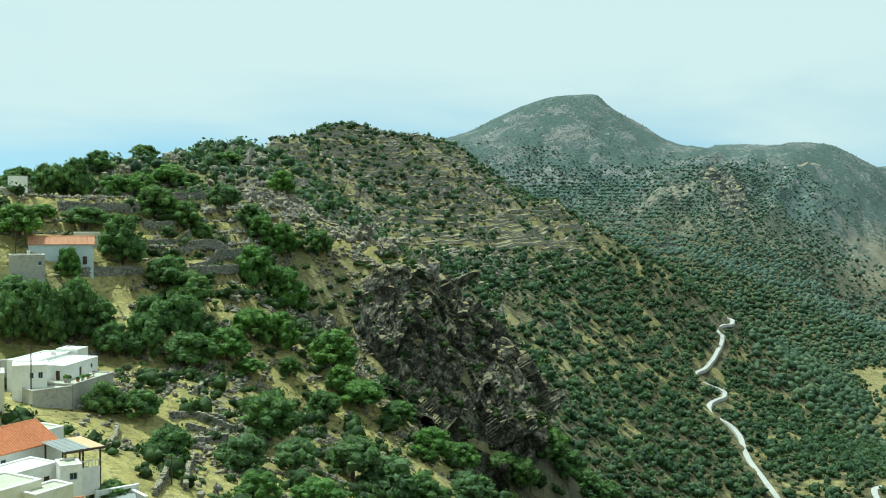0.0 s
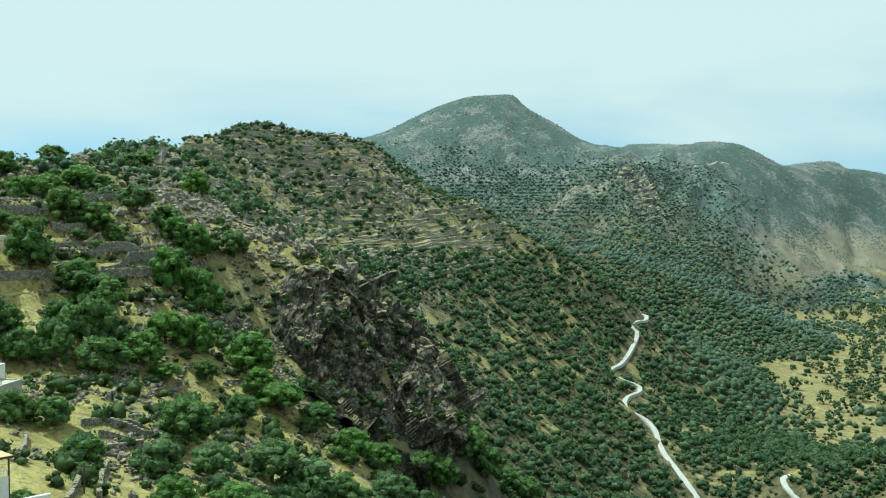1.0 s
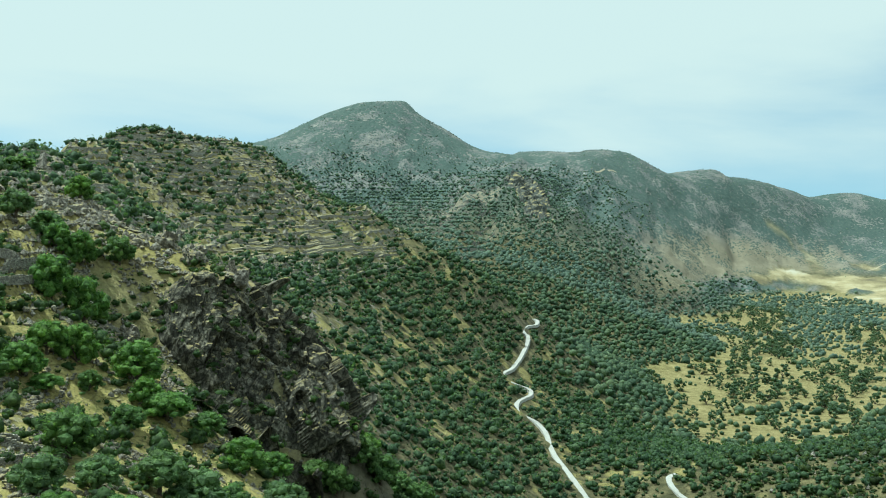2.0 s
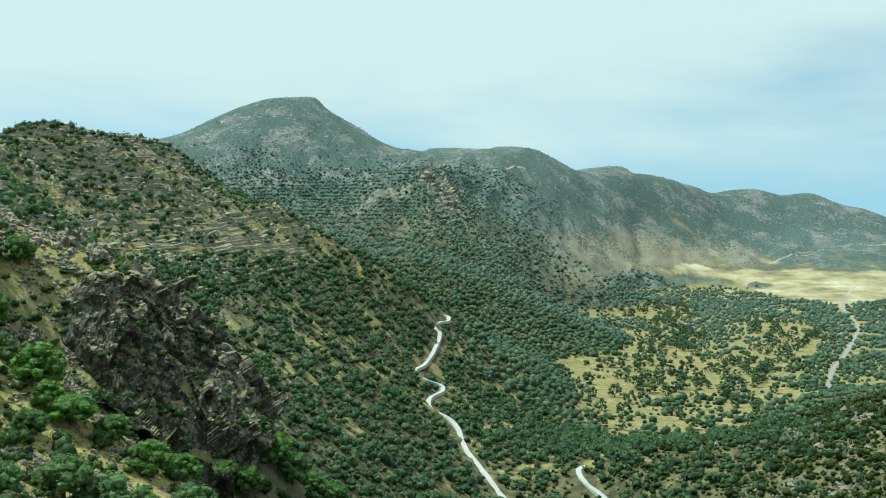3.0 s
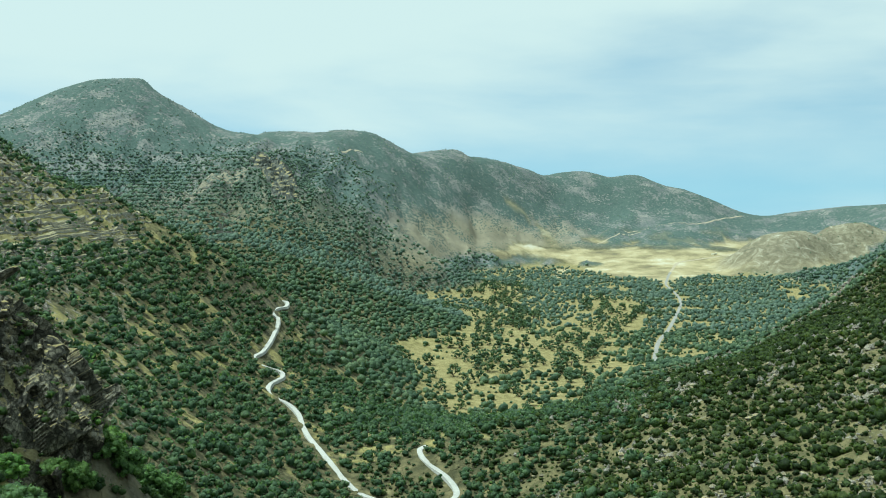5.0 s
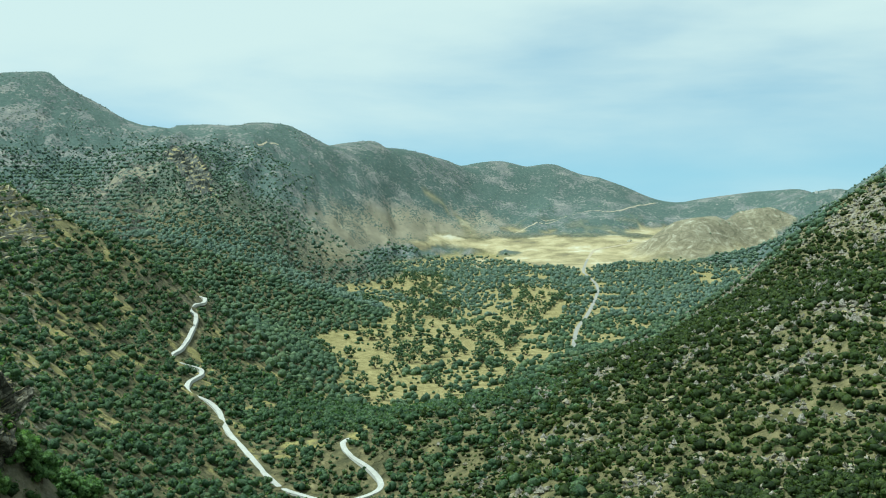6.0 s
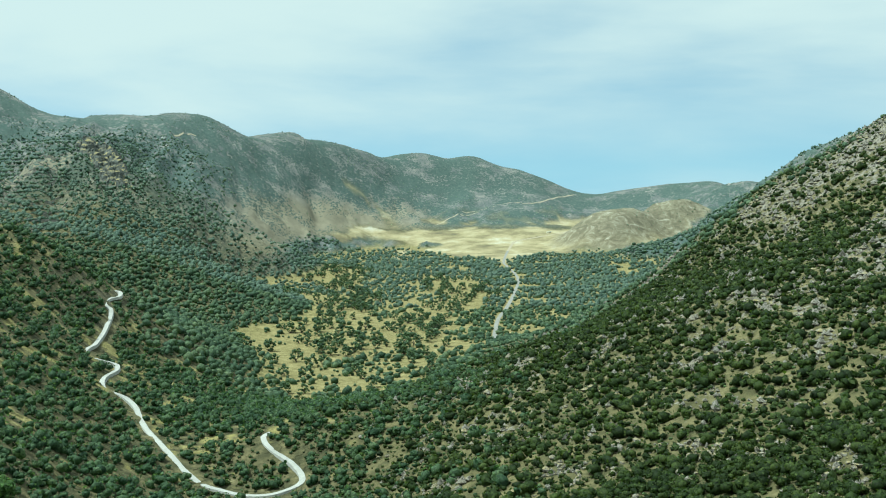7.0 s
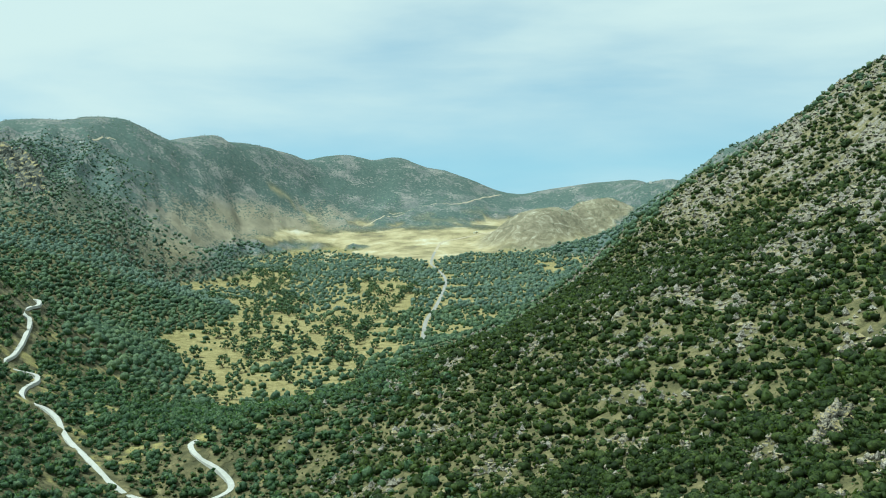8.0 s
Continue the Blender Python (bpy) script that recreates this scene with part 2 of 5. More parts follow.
TREAD = make_plain("dry_terrace_grass", [(0.3, (0.15, 0.14, 0.08)), (0.5, (0.25, 0.228, 0.13)), (0.7, (0.36, 0.335, 0.22))], 0.35, 0.95, 0.4, 0.1)

# ---- lie of the land: crests, slopes and flats as lines of (x, y, z) ----
FAR_CREST = [(-9, 3130, 534), (60, 3139, 549), (147, 3177, 593), (219, 3213, 633), (291, 3237, 665), (346, 3252, 679), (409, 3254, 684),
    (453, 3254, 690), (492, 3248, 685), (510, 3245, 658), (543, 3245, 634), (597, 3246, 611), (651, 3245, 576), (686, 3238, 550), (736, 3217, 524),
    (784, 3195, 512), (852, 3188, 528), (939, 3184, 531), (1014, 3172, 523), (1067, 3175, 539), (1144, 3170, 536), (1205, 3169, 530),
    (1263, 3157, 494), (1297, 3154, 475)]
RIM_CREST = [(1308, 3171, 464), (1385, 3182, 473), (1475, 3196, 480), (1544, 3208, 481), (1579, 3213, 457), (1667, 3236, 449), (1774, 3270, 436),
    (1884, 3300, 413), (2005, 3345, 392), (2095, 3396, 417), (2207, 3396, 412), (2270, 3378, 394), (2335, 3346, 403), (2383, 3324, 399),
    (2444, 3267, 363), (2496, 3202, 347), (2531, 3136, 319), (2565, 3069, 287), (2596, 3030, 257)]
EAST_SHOULDER = [(2092, 1707, 306), (2098, 1684, 319), (2120, 1639, 352), (2129, 1594, 381), (2087, 1465, 408), (1998, 1330, 424)]
FAR_SLOPE = [(397, 2671, 375), (345, 2324, 314), (309, 2077, 278), (527, 2730, 423), (465, 2406, 354), (436, 2258, 320), (389, 2013, 291),
    (351, 1816, 272), (650, 2723, 425), (562, 2354, 368), (539, 2256, 336), (461, 1926, 272), (396, 1653, 241), (683, 2550, 439), (627, 2337, 376),
    (578, 2154, 300), (490, 1784, 247), (424, 1543, 208), (858, 2770, 446), (776, 2503, 379), (730, 2265, 317), (662, 2014, 256), (598, 1782, 215),
    (516, 1536, 179), (1029, 2818, 434), (990, 2619, 351), (927, 2408, 280), (868, 2216, 233), (832, 2090, 190), (807, 2025, 146)]
PLAIN = [(977, 2034, 111), (1170, 1872, 111), (704, 1283, 111), (667, 1044, 111), (546, 1284, 111), (866, 1160, 111), (1601, 2024, 111), (2027, 2105, 111)]
HILL_CREST = [(-160, 399, 355), (-143, 416, 360), (-138, 460, 365), (-139, 542, 370), (-133, 626, 374), (-133, 789, 393), (-115, 923, 410),
    (-101, 945, 417), (-78, 967, 417), (-49, 1029, 412), (-6, 1070, 413)]
SPUR = [(21, 1085, 402), (39, 1084, 386), (57, 1078, 371), (71, 1058, 353), (115, 1034, 350), (124, 1022, 334), (140, 1021, 316), (163, 1022, 302),
    (186, 1023, 289), (215, 1028, 280), (249, 1035, 264), (275, 1044, 245)]
HILL_FACE = [(-79, 872, 374), (-109, 649, 360), (-88, 713, 346), (-36, 787, 333), (33, 886, 327), (-21, 707, 317), (89, 906, 307), (53, 808, 294), (25, 657, 275),
    (64, 680, 257), (153, 862, 253), (73, 595, 236), (164, 793, 221), (65, 519, 221), (96, 528, 201), (37, 409, 234)]
ROAD = [(299, 1082, 240), (275, 993, 217), (221, 871, 203), (230, 832, 192), (221, 756, 180), (213, 687, 170), (221, 608, 155), (272, 574, 156), (284, 647,
    171)]
GULLY = [(303, 821, 160), (513, 1285, 128), (458, 1472, 170), (455, 1658, 235), (458, 1018, 114)]
EAST_NOSE = [(305, 619, 174), (341, 629, 178), (375, 632, 181), (421, 650, 182), (469, 673, 185), (510, 693, 191), (549, 700, 193), (590, 693, 200),
    (633, 695, 209), (702, 713, 230), (768, 730, 253)]
EAST_CREST = [(799, 719, 282), (818, 697, 306), (836, 675, 327), (858, 656, 342), (878, 630, 361), (903, 601, 384), (922, 582, 404), (941, 569, 423),
    (952, 551, 436), (973, 534, 447)]
EAST_FACE = [(734, 433, 342), (687, 504, 299), (531, 484, 260), (420, 428, 232), (432, 317, 260), (506, 299, 290), (342, 413, 211), (282, 408, 191), (287, 294,
    218), (289, 224, 234), (283, 159, 251), (358, 202, 261), (355, 260, 243)]
VILLAGE = [(-59, 147, 307), (-54, 175, 305), (-53, 194, 300), (-67, 199, 306), (-78, 216, 307), (-81, 190, 310), (-53, 223, 306), (-30, 194, 295), (-10, 229,
    282), (13, 280, 271), (-33, 260, 296), (-23, 295, 301), (-57, 269, 312), (-78, 263, 319), (-102, 248, 320), (-91, 273, 331)]
TERRACES = [(-104, 260, 333), (-74, 294, 331), (-67, 318, 335), (-68, 346, 342), (-71, 382, 350), (-114, 387, 351), (-144, 360, 351), (-50, 385, 342), (-31, 387,
    336), (-13, 377, 329), (-4, 368, 325)]
CRAG_EDGE = [(-17, 376, 330), (-8, 373, 327), (0, 370, 319), (5, 366, 310), (14, 362, 302), (22, 355, 291), (29, 349, 276)]
CRAG_FOOT = [(-34, 334, 300), (-14, 319, 282), (4, 322, 269), (23, 335, 264)]
BEHIND_NOSE = [(1014, 1050, 112), (1179, 1062, 118), (1553, 1499, 109), (1848, 1551, 121), (2192, 2117, 111), (2492, 2166, 134), (1224, 1459, 108), (1419, 1070,
    210), (1269, 2199, 108)]
HOLLOWS = [(0, 0, 348), (0, -6, 348), (0, 6, 347), (0, 17, 332), (0, 55, 312), (33, 44, 308), (-26, 55, 312), (-44, 99, 310), (44, 110, 279), (109, 131, 262),
    (202, 121, 252), (-132, 88, 328), (-276, 110, 359), (0, -352, 388), (-345, -172, 393), (345, -172, 284), (-486, 243, 358), (0, -2520, 387), (-2520, 0,
    123), (2520, -1260, 350), (-1890, 2268, 161), (-659, 923, 284)]

RIM_EAST = [(2571, 3038, 252), (2716, 3072, 246), (2865, 3071, 246), (2980, 3030, 255), (3067, 2870, 277), (3016, 2627, 287), (2850, 2360, 295)]

RIM_SLOPE = [(1347, 3002, 408), (1282, 2855, 319), (1218, 2709, 239), (1179, 2584, 189), (1135, 2450, 145), (1630, 3120, 375), (1592, 3004, 282),
    (1548, 2880, 213), (1493, 2740, 160), (1431, 2591, 122), (1913, 3190, 318), (1822, 3035, 244), (1756, 2888, 194), (1667, 2708, 152),
    (1566, 2512, 118), (2132, 3169, 300), (2011, 2986, 226), (1926, 2826, 187), (1784, 2559, 144), (2314, 3090, 282), (2159, 2881, 220),
    (2041, 2694, 184), (1898, 2477, 148), (2424, 2926, 227), (2234, 2695, 201), (2094, 2524, 168), (2407, 2876, 204), (2214, 2646, 173),
    (2660, 2852, 212), (2353, 2523, 171), (2820, 2694, 231), (2447, 2361, 191), (2715, 2364, 248), (2392, 2126, 209)]


def lowered(line, reach, drop):
    return [(x * reach, y * reach, z - drop) for x, y, z in line]


LAND = (FAR_CREST + RIM_CREST + EAST_SHOULDER + FAR_SLOPE + PLAIN + BEHIND_NOSE + RIM_EAST + RIM_SLOPE + HILL_CREST + SPUR + HILL_FACE + ROAD + GULLY + EAST_NOSE
        + EAST_CREST + EAST_FACE + VILLAGE + TERRACES + CRAG_EDGE + CRAG_FOOT + HOLLOWS + lowered(FAR_CREST, 1.2, 210) + lowered(RIM_CREST, 1.1, 110) + lowered(RIM_EAST, 1.08, 80)
        + lowered(EAST_SHOULDER, 1.22, 160) + lowered(HILL_CREST, 1.25, 30) + lowered(EAST_CREST, 1.25, 70) + lowered(SPUR[:4], 1.25, 60))


def chart(x, y):
    """Plan coordinates that keep the same detail near and far: bearing on a circle and the log of the distance."""
    r = np.hypot(x, y) + 6.0
    return np.stack([1.0 * x / r, 1.0 * y / r, np.log(r)], -1)


def kernel(d2):
    return 0.5 * d2 * np.log(d2 + 1e-12)


land = np.array(LAND, float)
spots = chart(land[:, 0], land[:, 1])
n_land = len(land)
system = np.zeros((n_land + 4, n_land + 4))
gap2 = ((spots[:, None] - spots[None]) ** 2).sum(-1)
system[:n_land, :n_land] = kernel(gap2) + 2e-5 * np.eye(n_land)
system[:n_land, n_land] = 1
system[:n_land, n_land + 1:] = spots
system[n_land:, :n_land] = system[:n_land, n_land:].T
weights = np.linalg.solve(system, np.concatenate([land[:, 2], np.zeros(4)]))


def hashed(i, j, k, seed):
    h = (i * 374761393 + j * 668265263 + k * 2147483647 + seed * 1274126177) & 0xFFFFFFFF
    h = ((h ^ (h >> 13)) * 1274126177) & 0xFFFFFFFF
    h = ((h ^ (h >> 16)) * 2246822519) & 0xFFFFFFFF
    return ((h ^ (h >> 15)) & 0xFFFFFF) / float(0xFFFFFF)


def vnoise(x, y, z=0.0, seed=0):
    x, y, z = np.broadcast_arrays(np.asarray(x, float), np.asarray(y, float), np.asarray(z, float))
    i, j, k = (np.floor(c).astype(np.int64) for c in (x, y, z))
    f, g, h = x - i, y - j, z - k
    f, g, h = (c * c * (3 - 2 * c) for c in (f, g, h))
    out = 0
    for a in (0, 1):
        for b in (0, 1):
            for c in (0, 1):
                out = out + hashed(i + a, j + b, k + c, seed) * (f if a else 1 - f) * (g if b else 1 - g) * (h if c else 1 - h)
    return out


def fbm(x, y, z=0.0, octaves=5, seed=0, gain=0.5):
    total, amp, norm = 0, 1.0, 0
    for o in range(octaves):
        total = total + amp * vnoise(np.asarray(x) * 2 ** o + 17.3 * o, np.asarray(y) * 2 ** o - 9.1 * o, np.asarray(z) * 2 ** o, seed + o)
        norm += amp
        amp *= gain
    return total / norm


def smooth(a, b, v):
    t = np.clip((v - a) / (b - a), 0, 1)
    return t * t * (3 - 2 * t)


def base_height(x, y):
    x, y = np.asarray(x, float), np.asarray(y, float)
    shape = x.shape
    q = chart(x.ravel(), y.ravel())
    out = np.empty(len(q))
    for s in range(0, len(q), 40000):
        c = q[s:s + 40000]
        d2 = (c ** 2).sum(-1)[:, None] + (spots ** 2).sum(-1)[None] - 2 * c @ spots.T
        out[s:s + 40000] = kernel(np.maximum(d2, 0)) @ weights[:n_land] + weights[n_land] + c @ weights[n_land + 1:]
    return np.maximum(out.reshape(shape), 4.0)


def bearing(x, y):
    return np.degrees(np.arctan2(x, y))


crests = np.array(sorted(FAR_CREST + RIM_CREST + RIM_EAST + EAST_SHOULDER, key=lambda p: p[0] / p[1]), float)
CREST_AZ, CREST_R = bearing(crests[:, 0], crests[:, 1]), np.hypot(crests[:, 0], crests[:, 1])


def flatness(z):
    """How much of the valley's level floor a spot belongs to."""
    return 1 - smooth(116, 132, z)


TREE_LINE = [(18, 2300), (22, 2520), (25, 2900), (29.5, 3110), (32.8, 2960), (34.9, 2740), (37, 2620), (39.7, 2820), (43, 2890), (47, 2950), (52, 3300)]


def open_ground(x, y):
    """One beyond the edge of the valley's woods, where the crater plain begins."""
    a, r = bearing(x, y), np.hypot(x, y)
    edge = np.interp(a, [p[0] for p in TREE_LINE], [p[1] for p in TREE_LINE])
    return smooth(-70, 60, r - edge + 420 * (fbm(x / 120, y / 120, octaves=4, seed=87) - 0.5)) * smooth(19, 23, a)


def pale_earth(x, y, z):
    """Bare sulphur-stained ground of the crater plain and the scree that comes down to it."""
    a = bearing(x, y)
    wide = fbm(x / 130, y / 130, octaves=5, seed=88)
    floor = open_ground(x, y) * (1 - smooth(150, 185, z + 60 * (wide - 0.5))) * smooth(24, 27.5, a)
    # a fan of scree and its pale chute, and white scars on the crater wall
    middle = np.interp(z, [150, 215, 270, 345], [31.2, 30.2, 29.0, 27.5])
    chute = (1 - smooth(0.1, 0.4 + 0.9 * (1 - smooth(165, 240, z)), np.abs(a - middle + 0.5 * (wide - 0.5)))) * (1 - smooth(300, 350, z)) * smooth(2500, 2700, np.hypot(x, y))
    scars = smooth(0.5, 0.6, fbm(x / 45, y / 45, octaves=4, seed=86)) * (1 - smooth(205, 240, z)) * smooth(32, 33, a) * (1 - smooth(40, 42, a)) * smooth(150, 170, z) * smooth(2900, 3050, np.hypot(x, y))
    return np.maximum(np.maximum(floor, 0.5 * chute), 0.42 * scars)


def bare_slope(x, y, z):
    """Dry brown slopes between the crater plain and the scrub under the rim."""
    a = bearing(x, y)
    drift = 90 * (fbm(x / 150, y / 150, octaves=4, seed=89) - 0.5)
    return smooth(19, 24, a + drift / 30) * (1 - smooth(31, 35, a)) * smooth(150, 172, z) * (1 - smooth(235, 330, z + drift + 9 * (a - 24))) * smooth(2100, 2300, np.hypot(x, y))


def rock_patch(x, y, z):
    """Clusters of bare pale rock on the rocky hillside, more of them higher up."""
    n = 0.6 * fbm(x / 22, y / 22, octaves=4, seed=71) + 0.4 * fbm(x / 70, y / 70, octaves=3, seed=72)
    return smooth(0.54, 0.62, n + 0.06 * smooth(250, 360, z)) * smooth(28, 33, bearing(x, y)) * (np.hypot(x, y) < 1250)


def ochre_gap(x, y):
    """Small dry openings in the scrub of the valley side."""
    r = np.hypot(x, y)
    spot = 0.65 * fbm(x / 9, y / 9, octaves=3, seed=95) + 0.35 * fbm(x / 60, y / 60, octaves=3, seed=96)
    return smooth(0.62, 0.67, spot) * smooth(400, 450, r) * (1 - smooth(1000, 1200, r)) * smooth(-3, 3, bearing(x, y)) * (1 - smooth(26, 30, bearing(x, y)))


def shelf(x, y):
    """Open rocky grass on top of the crag."""
    a, r = bearing(x, y), np.hypot(x, y)
    a = a + 5 * (fbm(x / 16, y / 16, octaves=3, seed=91) - 0.5)
    return smooth(-8.5, -6.5, a) * (1 - smooth(0.3, 1.2, a)) * smooth(366, 374, r) * (1 - smooth(430, 470, r))


def field_share(x, y):
    """Bare fields on the bench under the high peak."""
    wave = (fbm(x / 50, y / 50, seed=82) - 0.5) * 0.7
    one = 1 - smooth(0.6, 1.0, np.hypot((x - 500) / 105.0, (y - 2385) / 52.0) + wave)
    two = 1 - smooth(0.6, 1.0, np.hypot((x - 545) / 110.0, (y - 2140) / 120.0) + wave * 1.6)
    return np.maximum(0.9 * one, 0.35 * two)


def terraced(x, y, z):
    """Where the old terrace walls step the slopes."""
    a, r = bearing(x, y), np.hypot(x, y)
    hill = smooth(500, 570, r) * (1 - smooth(1030, 1100, r)) * smooth(285, 325, z) * (a < 9)
    near = smooth(265, 297, r) * (1 - smooth(410, 440, r)) * smooth(-26, -22, a) * (1 - smooth(-11, -7, a))
    far = smooth(1650, 1770, r) * (1 - smooth(2710, 2900, r)) * smooth(1, 3, a) * (1 - smooth(13, 15, a)) * 0.8
    return np.clip(hill * smooth(0.38, 0.52, fbm(x / 90, y / 90, seed=31)) + near + far, 0, 1)


def height(x, y):
    x, y = np.asarray(x, float), np.asarray(y, float)
    z = base_height(x, y)
    r = np.hypot(x, y)
    flat = flatness(z)
    z = np.where(z < 114, 114 - (114 - z) * 0.2, z)
    rough = (1 - flat) * smooth(30, 240, r) * (1 - 0.93 * open_ground(x, y) * (1 - smooth(160, 200, z)))
    z = z + rough * ((fbm(x / 160, y / 160, seed=3) - 0.5) * np.clip(r / 110, 0, 11) * (1 - 0.7 * smooth(1300, 2200, r)) + (fbm(x / 22, y / 22, seed=9) - 0.5) * np.clip(r / 130, 0.5, 5) * (1 - 0.6 * smooth(1500, 2400, r)))
    # gullies that run down the far slopes, fading towards the crests
    az = bearing(x, y)
    calm = 1 - 0.92 * smooth(0.86, 0.985, r / np.interp(az, CREST_AZ, CREST_R))
    far = rough * smooth(1650, 2400, r) * calm * (1 - 0.6 * smooth(42, 48, az))
    warp = 0.9 * (fbm(x / 330, y / 330, octaves=3, seed=20) - 0.5)
    ridged = 1 - np.abs(fbm(az / 1.7 + warp * 2.2, r / 640 + warp, octaves=4, seed=21, gain=0.55) - 0.5) * 2
    z = z + far * ((ridged - 0.8) * 52 + (fbm(x / 80, y / 80, octaves=5, seed=27, gain=0.62) - 0.5) * 36)
    # pale lava mounds on the crater plain
    for mx, my, rad, top in MOUNDS:
        d = np.hypot(x - mx, y - my) / rad
        z = z + top * np.exp(-(d * 1.4) ** 2.7) * (1 + 0.25 * (fbm(x / 60, y / 60, seed=5) - 0.5))
    step = np.where(r < 470, 3.6, np.where(r < 1280, 5.0, 9.0))
    q = z / step + (fbm(x / 45, y / 45, octaves=3, seed=13) - 0.5) * 0.9
    stepped = step * (np.floor(q) + smooth(0.74, 0.98, q - np.floor(q)) - q)
    return z + stepped * terraced(x, y, z) * 0.9


MOUNDS = [(2060, 2209, 178, 112), (2273, 2182, 130, 74), (2190, 2160, 130, 38)]

# ---- the ground: one sheet, fine where it is near or in the open, out to the horizon ----
bearings = np.radians(np.concatenate([np.arange(-30, 68, 0.25), np.arange(68, 330, 3.0)]))
rings = np.exp(np.concatenate([np.arange(math.log(0.6), math.log(130), 0.07), np.arange(math.log(130), math.log(450), 0.006),
                               np.arange(math.log(450), math.log(1150), 0.0036), np.arange(math.log(1150), math.log(3100), 0.0055),
                               np.arange(math.log(3100), math.log(4950), 0.01)]))
rings[0] = 1e-3
gx = rings[:, None] * np.sin(bearings)[None]
gy = rings[:, None] * np.cos(bearings)[None]
gz = height(gx, gy)


def mesh_from(name, verts, faces, mat, smooth_shade=True):
    """A mesh from arrays; faces all with the same number of corners."""
    me = bpy.data.meshes.new(name)
    verts, faces = np.asarray(verts, np.float32), np.asarray(faces, np.int32)
    k = faces.shape[1]
    me.vertices.add(len(verts))
    me.vertices.foreach_set("co", verts.ravel())
    me.loops.add(faces.size)
    me.loops.foreach_set("vertex_index", faces.ravel())
    me.polygons.add(len(faces))
    me.polygons.foreach_set("loop_start", np.arange(0, faces.size, k, dtype=np.int32))
    me.polygons.foreach_set("use_smooth", np.full(len(faces), smooth_shade))
    me.materials.append(mat)
    me.update(calc_edges=True)
    return me


def weigh(me, **layers):
    for key, values in layers.items():
        at = me.attributes.new(key, "FLOAT", "POINT")
        at.data.foreach_set("value", np.asarray(values, np.float32).ravel())


nr, na = gx.shape
index = np.arange(nr * na).reshape(nr, na)
nxt = np.roll(index, -1, axis=1)
quads = np.stack([index[:-1], nxt[:-1], nxt[1:], index[1:]], -1)
ground_pale = pale_earth(gx, gy, gz)
ground_ash = np.zeros_like(gx)
for mx, my, rad, top in MOUNDS:
    ground_ash = np.maximum(ground_ash, 1 - smooth(0.7, 1.15, np.hypot(gx - mx, gy - my) / rad + (fbm(gx / 70, gy / 70, seed=85) - 0.5) * 0.6))
ground_pale = np.maximum(ground_pale, 0.9 * ground_ash)
gr, ga = np.hypot(gx, gy), bearing(gx, gy)
ground_flat = flatness(gz)
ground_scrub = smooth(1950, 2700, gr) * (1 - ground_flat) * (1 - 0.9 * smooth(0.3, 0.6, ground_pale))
ground_rocky = 0.12 + 0.24 * smooth(420, 620, gr) * smooth(25, 40, ga) * (1 - smooth(1150, 1400, gr)) * (1 - ground_flat) + (0.15 + 0.12 * smooth(430, 520, gr)) * (ga < 8) * (gr < 1150)

# dry yellow grass: the village slope, terraces and the valley pasture
ground_grass = np.maximum((1 - smooth(330, 460, gr)) * (1 - smooth(0, 5, ga)), 0.45 * (1 - smooth(1000, 1200, gr)) * smooth(290, 330, gz) * (ga < 12))
ground_grass = np.maximum(ground_grass, ground_flat * smooth(8, 12, ga))
ground_grass = np.maximum(ground_grass, 0.1 * smooth(27, 31, ga) * (1 - smooth(1000, 1200, gr)))

field = field_share(gx, gy)
ground_grass = np.maximum(ground_grass, 0.7 * ochre_gap(gx, gy))
ground_grass = np.maximum(ground_grass, shelf(gx, gy))
ground_rocky = ground_rocky * (1 - 0.55 * shelf(gx, gy))
ground_bare = np.maximum(bare_slope(gx, gy, gz), field)
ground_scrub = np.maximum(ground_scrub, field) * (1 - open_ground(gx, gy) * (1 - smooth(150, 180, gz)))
upper_east = smooth(44, 50, ga) * (1 - smooth(1300, 1500, gr)) * smooth(300, 360, gz)
ground_rocky = ground_rocky + 0.1 * upper_east + 0.12 * rock_patch(gx, gy, gz)

# which piece of the land each face belongs to
mid_z, mid_r, mid_a, mid_p = (v[:-1, :] for v in (gz, gr, ga, ground_pale))
region = np.zeros(mid_z.shape, int)
region[(mid_r > 450) & (mid_a > -32) & (mid_a < 16)] = 1
region[(mid_a > 26) & (mid_a < 75) & (mid_r > 200)] = 2
region[(mid_z < 124) & (mid_a > 8)] = 3
region[(mid_r > 1480) & (mid_z >= 124)] = 4
region[(mid_p > 0.5)] = 5
LANDS = [("ground", "dry grassy village hillside with stones and scrub"), ("terraced_hill", "scrub-grown hill stepped with old stone terraces"),
         ("rocky_hillside", "rocky hillside under dense dark green shrubs"), ("valley_floor", "level valley floor of dry yellow grass"),
         ("mountain_rim", "hazy scrub-covered mountains ringing the valley"), ("crater_plain", "bare pale yellow crater plain with ashy mounds")]
flat_verts = np.stack([gx, gy, gz], -1).reshape(-1, 3)
for k, (land_name, words) in enumerate(LANDS):
    own = quads[region == k].reshape(-1, 4)
    used, back = np.unique(own.ravel(), return_inverse=True)
    me = mesh_from(land_name, flat_verts[used], back.reshape(-1, 4)[:, ::-1], EARTH)
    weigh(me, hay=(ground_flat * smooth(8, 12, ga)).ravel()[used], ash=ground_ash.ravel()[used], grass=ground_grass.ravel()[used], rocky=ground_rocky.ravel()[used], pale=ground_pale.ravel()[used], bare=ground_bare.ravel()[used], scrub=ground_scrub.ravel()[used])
    tagged(new(land_name, me), words, "terrain", kind="structure")


